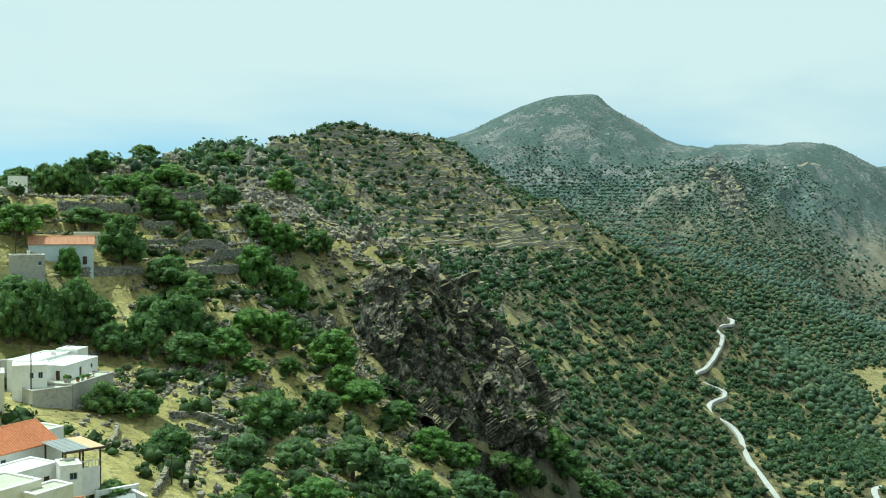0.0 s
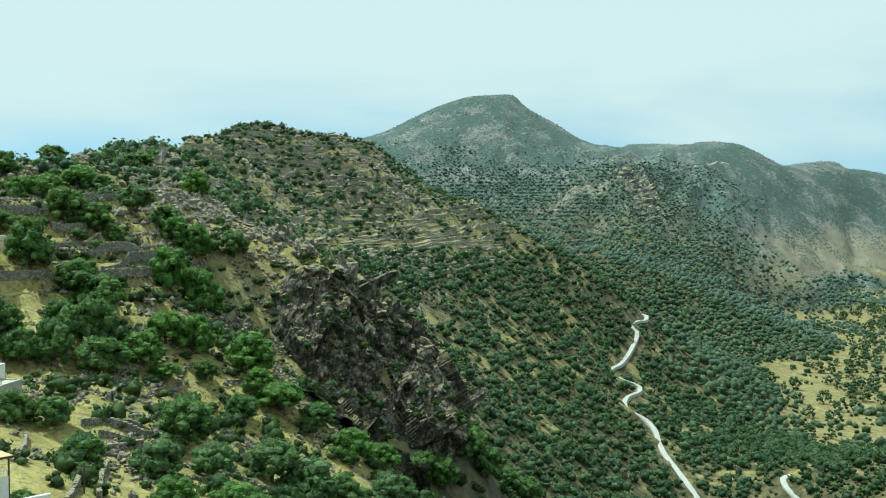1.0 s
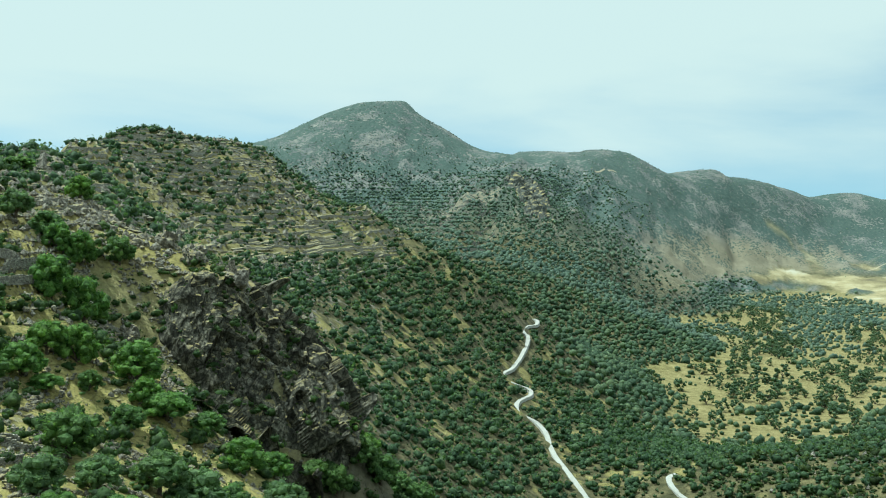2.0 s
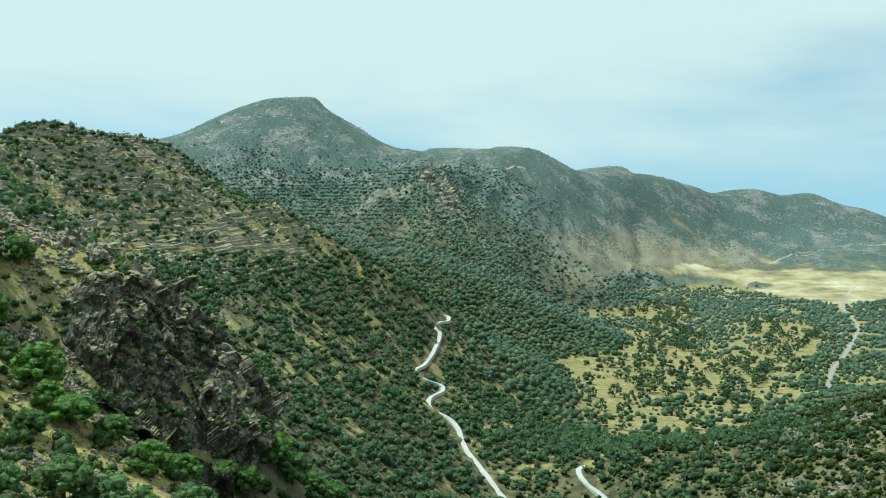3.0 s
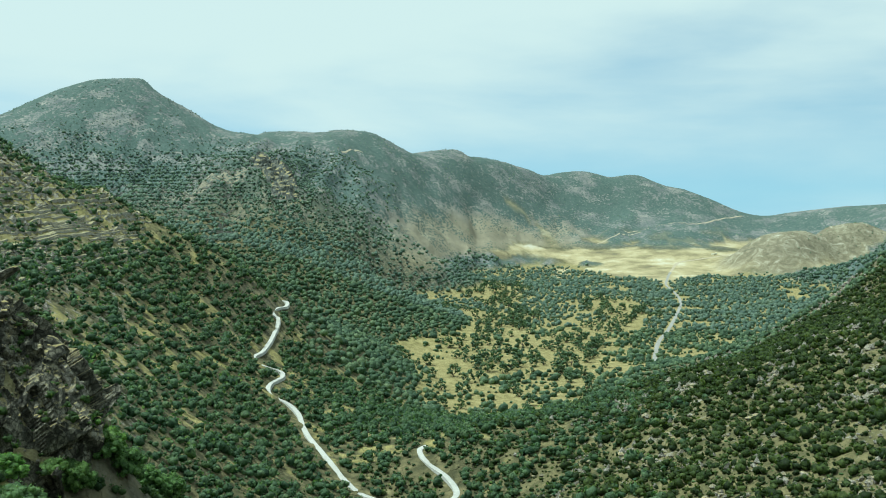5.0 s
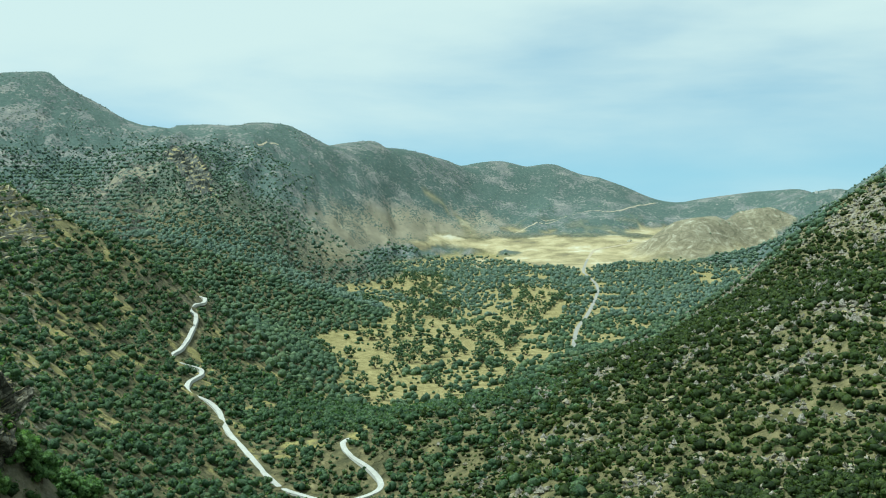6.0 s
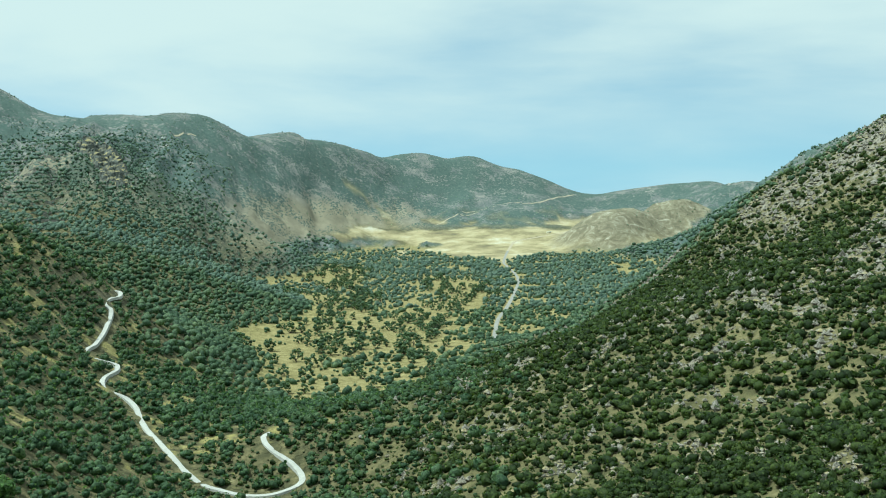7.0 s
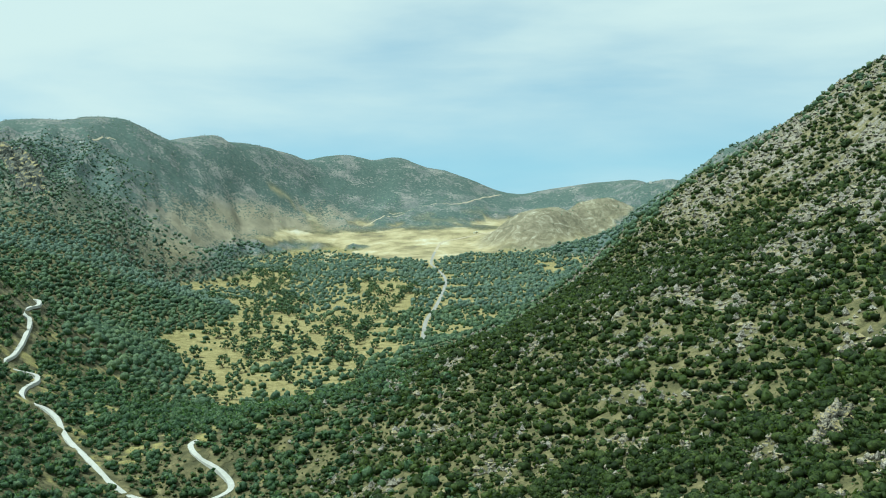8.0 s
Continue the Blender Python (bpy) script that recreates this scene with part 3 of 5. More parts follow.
def ground_z(x, y):
    """Height of the laid sheet itself, between its rings and bearings."""
    a, r = np.arctan2(x, y), np.log(np.hypot(x, y))
    i = np.clip(np.searchsorted(np.log(rings), r) - 1, 0, nr - 2)
    j = np.clip(np.searchsorted(bearings, a) - 1, 0, na - 2)
    lr = np.log(rings)
    u, v = (r - lr[i]) / (lr[i + 1] - lr[i]), (a - bearings[j]) / (bearings[j + 1] - bearings[j])
    return gz[i, j] * (1 - u) * (1 - v) + gz[i + 1, j] * u * (1 - v) + gz[i, j + 1] * (1 - u) * v + gz[i + 1, j + 1] * u * v

# ---- rock crag over the gully: a broken face of blocks in front of the slope ----


def part(name, data, parent, label="", mat=None):
    """Links a bmesh or a mesh as one object under a thing or a part."""
    if isinstance(data, bmesh.types.BMesh):
        me = bpy.data.meshes.new(name)
        data.to_mesh(me)
        data.free()
        me.materials.append(mat)
        data = me
    ob = new(name, data)
    ob.parent = parent
    if label:
        ob["label"] = label
    return ob


def thing(name, x, y, z, label, category, turn=0.0, group="", kind=""):
    ob = new(name)
    ob.matrix_world = pose(x, y, z, 0, 0, turn)
    return tagged(ob, label, category, group, kind)


def blocks(p, size, seed, tall=1.0):
    """Offsets of a face broken into tilted blocks of about that size."""
    q = p / np.array([size, size, size * tall])
    cell = np.floor(q).astype(np.int64)
    best = np.full(len(p), 1e9)
    out = np.zeros(len(p))
    for a in (-1, 0, 1):
        for b in (-1, 0, 1):
            for c in (-1, 0, 1):
                i, j, k = cell[:, 0] + a, cell[:, 1] + b, cell[:, 2] + c
                s = np.stack([i + hashed(i, j, k, seed), j + hashed(i, j, k, seed + 1), k + hashed(i, j, k, seed + 2)], -1)
                d = q - s
                dist = (d ** 2).sum(-1)
                tilt = d[:, 0] * (hashed(i, j, k, seed + 3) - 0.5) + d[:, 1] * (hashed(i, j, k, seed + 4) - 0.5) + d[:, 2] * (hashed(i, j, k, seed + 5) - 0.5)
                value = (hashed(i, j, k, seed + 6) - 0.5) + tilt * 1.6
                closer = dist < best
                best = np.where(closer, dist, best)
                out = np.where(closer, value, out)
    return out


ledges = {}


def broken_face(name, a0, a1, r0, r1, na_, nr_, lift, mask, mat, label, seed, reach=1.0):
    """A patch of slope turned into rock: pushed out along its normals by blocks of three sizes, its rim sunk under the ground."""
    a = np.radians(np.linspace(a0, a1, na_))
    r = np.exp(np.linspace(math.log(r0), math.log(r1), nr_))
    x, y = r[:, None] * np.sin(a)[None], r[:, None] * np.cos(a)[None]
    z = height(x, y)
    p = np.stack([x, y, z], -1)
    du, dv = np.gradient(p, axis=1), np.gradient(p, axis=0)
    n = np.cross(du, dv)
    n /= np.linalg.norm(n, axis=-1, keepdims=True)
    n *= np.sign(n[..., 2:])
    w = mask(x, y)
    f = p.reshape(-1, 3)
    push = ((blocks(f, 15.0, seed, 2.2) * 8.0 + blocks(f, 6.5, seed + 20, 1.7) * 3.0 + blocks(f, 2.8, seed + 40, 1.0) * 0.8) * reach).reshape(z.shape)
    push = push + (blocks(f, 2.0, seed + 80).reshape(z.shape)) * 0.22
    push = push + (fbm(x / 30, y / 30, z / 30, seed=seed) - 0.4) * 9.0 * reach
    out = p + n * ((push + lift) * w - 4.0 * (1 - w))[..., None] + np.array([0, 0, 1.0]) * (lift * 0.5 * w)[..., None]
    idx = np.arange(nr_ * na_).reshape(nr_, na_)
    q = np.stack([idx[:-1, :-1], idx[1:, :-1], idx[1:, 1:], idx[:-1, 1:]], -1).reshape(-1, 4)
    me = mesh_from(name, out.reshape(-1, 3), q, mat, False)
    face = np.cross(np.gradient(out, axis=1), np.gradient(out, axis=0))
    up = np.abs(face[..., 2]) / (np.linalg.norm(face, axis=-1) + 1e-9)
    ledges[name] = out[(up > 0.5) & (w > 0.5)]
    return tagged(new(name, me), label, "rock face", kind="structure")


def crag_mask(x, y):
    """The bare face: from its foot among the trees up to the grassy shelf on top."""
    a, z = bearing(x, y), base_height(x, y)
    edge = (fbm(x / 18, y / 18, octaves=3, seed=77) - 0.5) * 1.1
    foot = np.interp(a, [-7, -4.5, -1.9, 2.3, 5.0], [318, 303, 284, 270, 262])
    top = np.interp(a, [-7, -2.6, 0.0, 3.0], [321, 322, 318, 320])
    return smooth(-6.4, -4.2, a + 4 * edge) * smooth(-4, 4, z - foot + 9 * edge) * (1 - smooth(5.3, 5.9, a)) * (1 - smooth(-2, 5, z - top + 8 * edge)) * (1 - smooth(395, 415, np.hypot(x, y)))


broken_face("rock_crag", -8.5, 6.4, 284, 420, 260, 280, 2.4, crag_mask, CRAG, "dark broken rock crag with ochre ledges above a wooded gully", 300)


def big_rock(x, y, lift, size, turn, seed, mat, label, group=""):
    """One angular rock: a ball cut into tilted blocks, longer one way."""
    v, f = ROCK_BALL
    p = v * np.array(size) * 0.5
    n = v / np.linalg.norm(v, axis=1, keepdims=True)
    s_ = max(size)
    p = p + n * (blocks(p + seed * 7.0, s_ * 0.5, seed) * s_ * 0.22 + blocks(p + seed * 3.0, s_ * 0.2, seed + 9) * s_ * 0.1)[:, None]
    z = float(height(np.array([x]), np.array([y]))[0]) + lift
    ob = new("boulder", mesh_from("boulder", p, f, mat, False))
    ob.matrix_world = pose(x, y, z, *turn)
    return tagged(ob, label, "rock", group)


def ball(level):
    bm = bmesh.new()
    bmesh.ops.create_icosphere(bm, subdivisions=level, radius=1.0)
    out = np.array([p.co[:] for p in bm.verts]), np.array([[p.index for p in q.verts] for q in bm.faces])
    bm.free()
    return out


ROCK_BALL = ball(4)
LEDGE = "pale tilted rock slab with a shaded overhung side among shrubs"
for k in range(8):
    big_rock(315 + 4.4 * k, 200.5 + 1.1 * k, 0.5 + 0.3 * k, (7.5, 4, 3.6 + 0.4 * (k % 3)), (8 - 5 * (k % 2), -24, 16 + 9 * (k % 3)), 40 + k, BOULDER, LEDGE, "rocks of the leaning ledge")
# darker rocks added below the slab to stand for its shaded side
for k in range(6):
    big_rock(321 + 4.6 * k, 196.5 + 1.1 * k, -0.4 + 0.2 * k, (7, 4, 5), (14, -12, 30 * k), 50 + k, CRAG, "dark rock added as the shade under the pale leaning slab", "rocks under the leaning ledge")
CRAG_BLOCK = "pale weathered block standing out of the dark crag"
for k, (x, y, lift, size) in enumerate([(27, 352, 4.0, (9, 8, 15)), (-38, 338, 2.0, (6, 5, 5)), (-6, 362, 3.0, (12, 9, 8)), (8, 360, 2.0, (10, 8, 14)), (20, 356, 0.0, (11, 9, 22)), (-20, 372, 2.0, (10, 7, 5)), (-30, 380, 1.5, (9, 7, 5))]):
    big_rock(x, y, lift, size, (8 - 5 * k, 6 * k - 10, 50 * k), 60 + k, CRAG if k in (3, 4) else BOULDER, CRAG_BLOCK, "blocks of the crag")


def outcrop_mask(x, y):
    return 1 - smooth(0.6, 1.0, np.hypot((x - 337) / 26.0, (y - 199) / 9.0))


def far_crag_mask(x, y):
    return 1 - smooth(0.5, 1.0, np.hypot((x - 655) / 46.0, (y - 2375) / 210.0) + (fbm(x / 60, y / 60, seed=93) - 0.5) * 0.9)


broken_face("rock_cliff", 12, 19.5, 2050, 2560, 120, 120, 7.0, far_crag_mask, CLIFF, "grey rock buttress standing out of a wooded slope", 520)

# ---- roads: thin slabs that follow the slope, with a skirt of fill on each side ----
HAIRPIN_ROAD = [(292, 1052), (299, 1044), (290, 1024), (273, 1006), (272, 996), (273, 985), (249, 929), (230, 887), (215, 860), (222, 852),
    (237, 845), (226, 820), (213, 798), (208, 778), (219, 764), (222, 747), (217, 716), (215, 674), (215, 627), (219, 606), (227, 594), (239, 578), (254, 569),
    (272, 572), (277, 593), (273, 622), (277, 641), (287, 647)]
VALLEY_ROAD = [(806, 1088), (821, 1109), (885, 1194), (974, 1305), (1065, 1402), (1198, 1552), (1324, 1703), (1413, 1827), (1499, 1969), (1557, 2061), (1700, 2240), (1753, 2301)]
CRATER_TRACK = [(1753, 2301), (1832, 2381), (1870, 2403), (1970, 2407), (2042, 2413), (2110, 2440)]
RIM_TRACK = [(1834, 2790), (1880, 2812), (1930, 2825), (1990, 2850), (2046, 2848)]
WALL_TRACK = [(2000, 2883), (2080, 2892), (2165, 2882), (2327, 2905), (2450, 2950), (2538, 2998), (2615, 3006)]
CHAPEL_TRACK = [(975, 2822), (1000, 2850), (1013, 2872), (1040, 2900), (1055, 2916), (1074, 2916)]
HILL_TRACK = [(-32, 696), (-21, 727), (-10, 773), (8, 811), (57, 880), (84, 905), (104, 925)]


def curve_through(line, step):
    """Evenly spaced points of a smooth line through the given ones."""
    p = np.array(line, float)
    p = np.concatenate([[2 * p[0] - p[1]], p, [2 * p[-1] - p[-2]]])
    out = []
    for k in range(1, len(p) - 2):
        n = max(2, int(np.hypot(*(p[k + 1] - p[k])) / step))
        for t in np.linspace(0, 1, n, endpoint=False):
            a, b, c, d = p[k - 1], p[k], p[k + 1], p[k + 2]
            out.append(0.5 * (2 * b + (c - a) * t + (2 * a - 5 * b + 4 * c - d) * t * t + (3 * b - a - 3 * c + d) * t ** 3))
    out.append(p[-2])
    return np.array(out)


def lay_road(name, line, width, step, lift, mat, label, bank=(0.6, 2.5), hug=False):
    c = curve_through(line, step)
    d = np.gradient(c, axis=0)
    d /= np.linalg.norm(d, axis=1, keepdims=True)
    side = np.stack([d[:, 1], -d[:, 0]], -1)
    wob = 1 + 0.16 * (fbm(c[:, 0] / 9, c[:, 1] / 9, seed=61) - 0.5)[:, None]
    edges = [c + side * (k * width * wob / 2) for k in (-1.0, -0.5, 0.0, 0.5, 1.0)]
    z = np.max([height(e[:, 0], e[:, 1]) for e in edges], axis=0)
    z = np.convolve(np.pad(z, 6, "edge"), np.ones(13) / 13, "valid") + lift
    if hug:
        edges = [c + side * (k * (width * wob / 2 + 1.5)) for k in (-1.15, -1, -0.5, 0, 0.5, 1, 1.15)]
        rows = [np.column_stack([e, ground_z(e[:, 0], e[:, 1]) + (lift if abs(k) < 3 else -0.6)]) for e, k in zip(edges, (-3, -2, -1, 0, 1, 2, 3))]
        return finish_road(name, rows, mat, label, c)
    rows = [np.column_stack([c - side * (width * wob / 2 + bank[0]), z - bank[1]])] + [np.column_stack([e, z + 0.05 * (1 - abs(k))]) for e, k in zip(edges, (-1, -0.5, 0, 0.5, 1))]
    rows.append(np.column_stack([c + side * (width * wob / 2 + bank[0]), z - bank[1]]))
    return finish_road(name, rows, mat, label, c)


def finish_road(name, rows, mat, label, c):
    v = np.stack(rows, 1)
    n, m = v.shape[:2]
    idx = np.arange(n * m).reshape(n, m)
    q = np.stack([idx[:-1, :-1], idx[:-1, 1:], idx[1:, 1:], idx[1:, :-1]], -1).reshape(-1, 4)
    me = mesh_from(name, v.reshape(-1, 3), q[:, ::-1], mat, False)
    tagged(new(name, me), label, "road", kind="structure")
    return c


road_lines = [
    lay_road("road", HAIRPIN_ROAD, 3.8, 3.0, 0.35, CONCRETE, "narrow bleached concrete road winding down the slope"),
    lay_road("road", VALLEY_ROAD, 3.4, 6.0, 0.4, GREYROAD, "pale straight road across the valley floor", hug=True),
    lay_road("road", CRATER_TRACK, 4.0, 6.0, 0.5, DIRT, "pale dusty track on the crater plain", hug=True),
    lay_road("road", RIM_TRACK, 3.0, 6.0, 0.5, DIRT, "pale dirt track climbing the crater rim", hug=True),
    lay_road("road", WALL_TRACK, 2.2, 6.0, 0.5, DIRT, "pale track cut across the crater wall", hug=True),
    lay_road("road", CHAPEL_TRACK, 1.5, 5.0, 0.6, DIRT, "pale track cut into a far mountain shoulder", hug=True),
    lay_road("road", HILL_TRACK, 1.5, 5.0, 0.15, DIRT, "narrow track crossing the terraced hillside", (0.2, 0.4)),
]
road_spots = np.concatenate([l for l in road_lines])

# ---- village houses ----


def plaster(name, tone, stain=0.82):
    return make_plain(name, [(0.25, tuple(c * stain for c in tone)), (0.5, tone), (0.8, tuple(min(1, c * 1.05) for c in tone))], 1.4, 0.9, 0.25, 0.03)


WHITE = plaster("limewashed_plaster", (0.78, 0.78, 0.75))
# pale plaster with the blue of its shaded side put into the colour
SHADE_BLUE = plaster("shade_blue_plaster", (0.56, 0.64, 0.68))
CREAM = plaster("cream_plaster", (0.66, 0.64, 0.5))
GREYWALL = plaster("weathered_grey_plaster", (0.4, 0.39, 0.35), 0.6)
ROOFWASH = plaster("flat_roof_screed", (0.45, 0.455, 0.36), 0.7)
WOOD = make_plain("dark_stained_wood", [(0.3, (0.05, 0.035, 0.025)), (0.7, (0.11, 0.075, 0.05))], 6.0, 0.7)
TANWOOD = make_plain("new_tan_boards", [(0.3, (0.5, 0.36, 0.2)), (0.7, (0.62, 0.46, 0.28))], 5.0, 0.7)
SHEET = make_plain("grey_corrugated_sheet", [(0.3, (0.2, 0.22, 0.22)), (0.7, (0.3, 0.32, 0.31))], 3.0, 0.6)
TILE = make_plain("terracotta_tile", [(0.3, (0.42, 0.15, 0.07)), (0.7, (0.6, 0.26, 0.13))], 2.0, 0.85)
GLASS, glass_t, glass_b = material("dark_window_glass")
glass_b.inputs["Base Color"].default_value = (0.03, 0.04, 0.045, 1)
glass_b.inputs["Roughness"].default_value = 0.08
OLDTILE = make_plain("bleached_terracotta_tile", [(0.3, (0.4, 0.19, 0.11)), (0.7, (0.56, 0.32, 0.2))], 2.0, 0.85)
FRAME = make_plain("blue_grey_paint", [(0.3, (0.16, 0.22, 0.28)), (0.7, (0.22, 0.3, 0.36))], 4.0, 0.6)


def box(bm, x0, y0, z0, x1, y1, z1, bevel=0.0):
    made_ = bmesh.ops.create_cube(bm, size=1.0, matrix=Matrix.Translation(((x0 + x1) / 2, (y0 + y1) / 2, (z0 + z1) / 2)) @ Matrix.Diagonal((abs(x1 - x0), abs(y1 - y0), abs(z1 - z0), 1)))
    if bevel:
        edges = {e for v in made_["verts"] for e in v.link_edges}
        bmesh.ops.bevel(bm, geom=list(edges), offset=bevel, segments=1, affect="EDGES")


def wall_mesh(length, low, high, thick, openings):
    """A wall along x, its outer face at y = 0, with holes: openings as (x, z, width, height)."""
    bm = bmesh.new()
    cuts = sorted({0.0, length, *[o[0] for o in openings], *[o[0] + o[2] for o in openings]})
    for a, b in zip(cuts, cuts[1:]):
        holes = sorted((o[1], o[1] + o[3]) for o in openings if o[0] <= a + 1e-6 and o[0] + o[2] >= b - 1e-6)
        z = low
        for h0, h1 in holes:
            if h0 > z + 0.01:
                box(bm, a, 0, z, b, thick, h0)
            z = h1
        box(bm, a, 0, z, b, thick, high)
    return bm


def add_window(parent, turn_m, o, thick):
    x, z, w, h = o
    bm = bmesh.new()
    for q in ((x, z, x + w, z + 0.09), (x, z + h - 0.09, x + w, z + h), (x, z + 0.09, x + 0.09, z + h - 0.09), (x + w - 0.09, z + 0.09, x + w, z + h - 0.09),
              (x + w / 2 - 0.035, z + 0.09, x + w / 2 + 0.035, z + h - 0.09)):
        box(bm, q[0], 0.08, q[1], q[2], 0.16, q[3])
    bm.transform(turn_m)
    win = part("window", bm, parent, "small dark window in a painted frame", FRAME)
    bm = bmesh.new()
    box(bm, x + 0.09, 0.11, z + 0.09, x + w - 0.09, 0.13, z + h - 0.09)
    bm.transform(turn_m)
    part("pane", bm, win, "", GLASS)
    bm = bmesh.new()
    box(bm, x - 0.08, -0.07, z - 0.09, x + w + 0.08, 0.1, z - 0.002, 0.015)
    bm.transform(turn_m)
    part("sill", bm, win, "", WHITE)


def add_door(parent, turn_m, o, thick):
    x, z, w, h = o
    bm = bmesh.new()
    n = 4
    for k in range(n):
        box(bm, x + w * k / n + 0.01, 0.14, z, x + w * (k + 1) / n - 0.01, 0.2, z + h - 0.02, 0.008)
    bm.transform(turn_m)
    door = part("door", bm, parent, "dark boarded door", WOOD)
    bm = bmesh.new()
    box(bm, x + w * 0.82, 0.09, z + h * 0.48, x + w * 0.9, 0.139, z + h * 0.53, 0.008)
    bm.transform(turn_m)
    part("handle", bm, door, "", SHEET)


def house(x, y, z, turn, lx, ly, h, mat, label, front=(), side=(), deep=3.0, roof="flat", roof_mat=None, ridge=1.8, chimney=None, lip=0.2, name="house", category="house"):
    """A block with its near corner at (x, y), one wall along its own x (front, facing -y) and one along its y (side, facing -x).
    Openings: (kind, place, height over the floor, width, height)."""
    ob = thing(name, x, y, z, label, category, turn, "village houses" if category == "house" else "")
    t = 0.35
    spots_ = {"front": (Matrix.Identity(4), lx, front), "side": (Matrix.Rotation(-math.pi / 2, 4, "Z") @ Matrix.Translation((-ly, 0, 0)), ly, side),
              "back": (Matrix.Translation((lx, ly, 0)) @ Matrix.Rotation(math.pi, 4, "Z"), lx, ()), "far": (Matrix.Translation((lx, 0, 0)) @ Matrix.Rotation(math.pi / 2, 4, "Z"), ly, ())}
    for m_, length, openings in spots_.values():
        inset = 0.0 if length == lx and m_ in (spots_["front"][0], spots_["back"][0]) else t
        bm = wall_mesh(length, -deep, h, t, [o[1:] for o in openings])
        if inset:
            for v in bm.verts:
                v.co.x = min(max(v.co.x, t), length - t)
        bm.transform(m_)
        part("wall", bm, ob, "", mat)
        for o in openings:
            (add_door if o[0] == "door" else add_window)(ob, m_, o[1:], t)
    if roof == "flat":
        bm = bmesh.new()
        box(bm, t, t, h - 0.25, lx - t, ly - t, h - 0.02)
        part("roof", bm, ob, "flat screeded roof", roof_mat or ROOFWASH)
        for q in ((0, 0, lx, t), (0, ly - t, lx, ly), (0, t, t, ly - t), (lx - t, t, lx, ly - t)):
            bm = bmesh.new()
            box(bm, q[0] - 0.04, q[1] - 0.04, h + 0.003, q[2] + 0.04, q[3] + 0.04, h + lip, 0.03)
            part("parapet", bm, ob, "", WHITE if mat is not GREYWALL else mat)
    else:
        # gable roof with its ridge along x: rows of half-round tiles over a deck
        half = ly / 2 + 0.35
        run = math.hypot(half, ridge)
        tilt = math.atan2(ridge, half)
        for s in (0, 1):
            bm = bmesh.new()
            box(bm, -0.3, 0, -0.12, lx + 0.3, run, 0.0)
            m_ = Matrix.Translation((0, -0.35, h + 0.02)) @ Matrix.Rotation(tilt, 4, "X")
            if s:
                m_ = Matrix.Translation((lx, ly + 0.35, h + 0.02)) @ Matrix.Rotation(math.pi, 4, "Z") @ Matrix.Rotation(tilt, 4, "X")
            bm.transform(m_)
            deck = part("roof", bm, ob, "weathered orange terracotta tiles", roof_mat or TILE)
            n = int((lx + 0.6) / 0.42)
            row_bm = bmesh.new()
            bmesh.ops.create_cone(row_bm, cap_ends=True, segments=8, radius1=0.15, radius2=0.15, depth=run, matrix=Matrix.Translation((0, run / 2, 0.01)) @ Matrix.Rotation(math.pi / 2, 4, "X"))
            row = bpy.data.meshes.new("roof_tile")
            row_bm.to_mesh(row)
            row_bm.free()
            row.materials.append(roof_mat or TILE)
            for k in range(n):
                part("roof_tile", row, deck).matrix_local = m_ @ Matrix.Translation((-0.3 + (k + 0.5) * (lx + 0.6) / n, 0, 0))
        for gx_ in (0.0, lx - t):
            bm = bmesh.new()
            v = [bm.verts.new((gx_ + dx, yy, zz)) for dx in (0, t) for yy, zz in ((0.05, h), (ly - 0.05, h), (ly / 2, h + ridge - 0.25))]
            for f in ((0, 1, 2), (5, 4, 3), (0, 3, 4, 1), (1, 4, 5, 2), (2, 5, 3, 0)):
                bm.faces.new([v[i] for i in f])
            bmesh.ops.recalc_face_normals(bm, faces=bm.faces)
            part("gable", bm, ob, "", mat)
        bm = bmesh.new()
        bmesh.ops.create_cone(bm, cap_ends=True, segments=8, radius1=0.2, radius2=0.2, depth=lx + 0.6,
                              matrix=Matrix.Translation((lx / 2, ly / 2, h + ridge + 0.02)) @ Matrix.Rotation(math.pi / 2, 4, "Y"))
        part("ridge_tiles", bm, ob, "", TILE)
    if chimney:
        cx, cy, ch = chimney
        bm = bmesh.new()
        box(bm, cx - 0.35, cy - 0.35, h - 0.1, cx + 0.35, cy + 0.35, h + ch, 0.04)
        box(bm, cx - 0.45, cy - 0.45, h + ch + 0.002, cx + 0.45, cy + 0.45, h + ch + 0.14, 0.03)
        chim = part("chimney", bm, ob, "whitewashed chimney", WHITE)
        bm = bmesh.new()
        bmesh.ops.create_cone(bm, cap_ends=True, segments=10, radius1=0.2, radius2=0.14, depth=0.6, matrix=Matrix.Translation((cx, cy, h + ch + 0.44)))
        part("chimney_pot", bm, chim, "", SHEET)
    return ob


# white flat-roofed house on its walled platform
house(-73.0, 201.5, 312.0, 77.6, 15, 9, 0.0, GREYWALL, "streaked grey retaining platform under a white house", deep=9.0, lip=0.22, name="terrace_platform", category="platform")
house(-78.8, 195.6, 311.7, 46, 8, 8.5, 0.0, GREYWALL, "lower grey retaining platform beside a white house", deep=9.0, lip=0.22, name="terrace_platform", category="platform")
house(-76.4, 206.2, 312.0, 80, 13.2, 6.5, 2.9, WHITE, "white flat-roofed house with small dark openings on a walled platform",
      front=(("door", 5.6, 0.0, 1.0, 1.95), ("window", 10.2, 1.0, 0.8, 0.9)), side=(("door", 1.0, 0.0, 0.95, 1.95), ("door", 4.4, 0.0, 0.95, 1.95)), deep=1.5, roof_mat=WHITE)
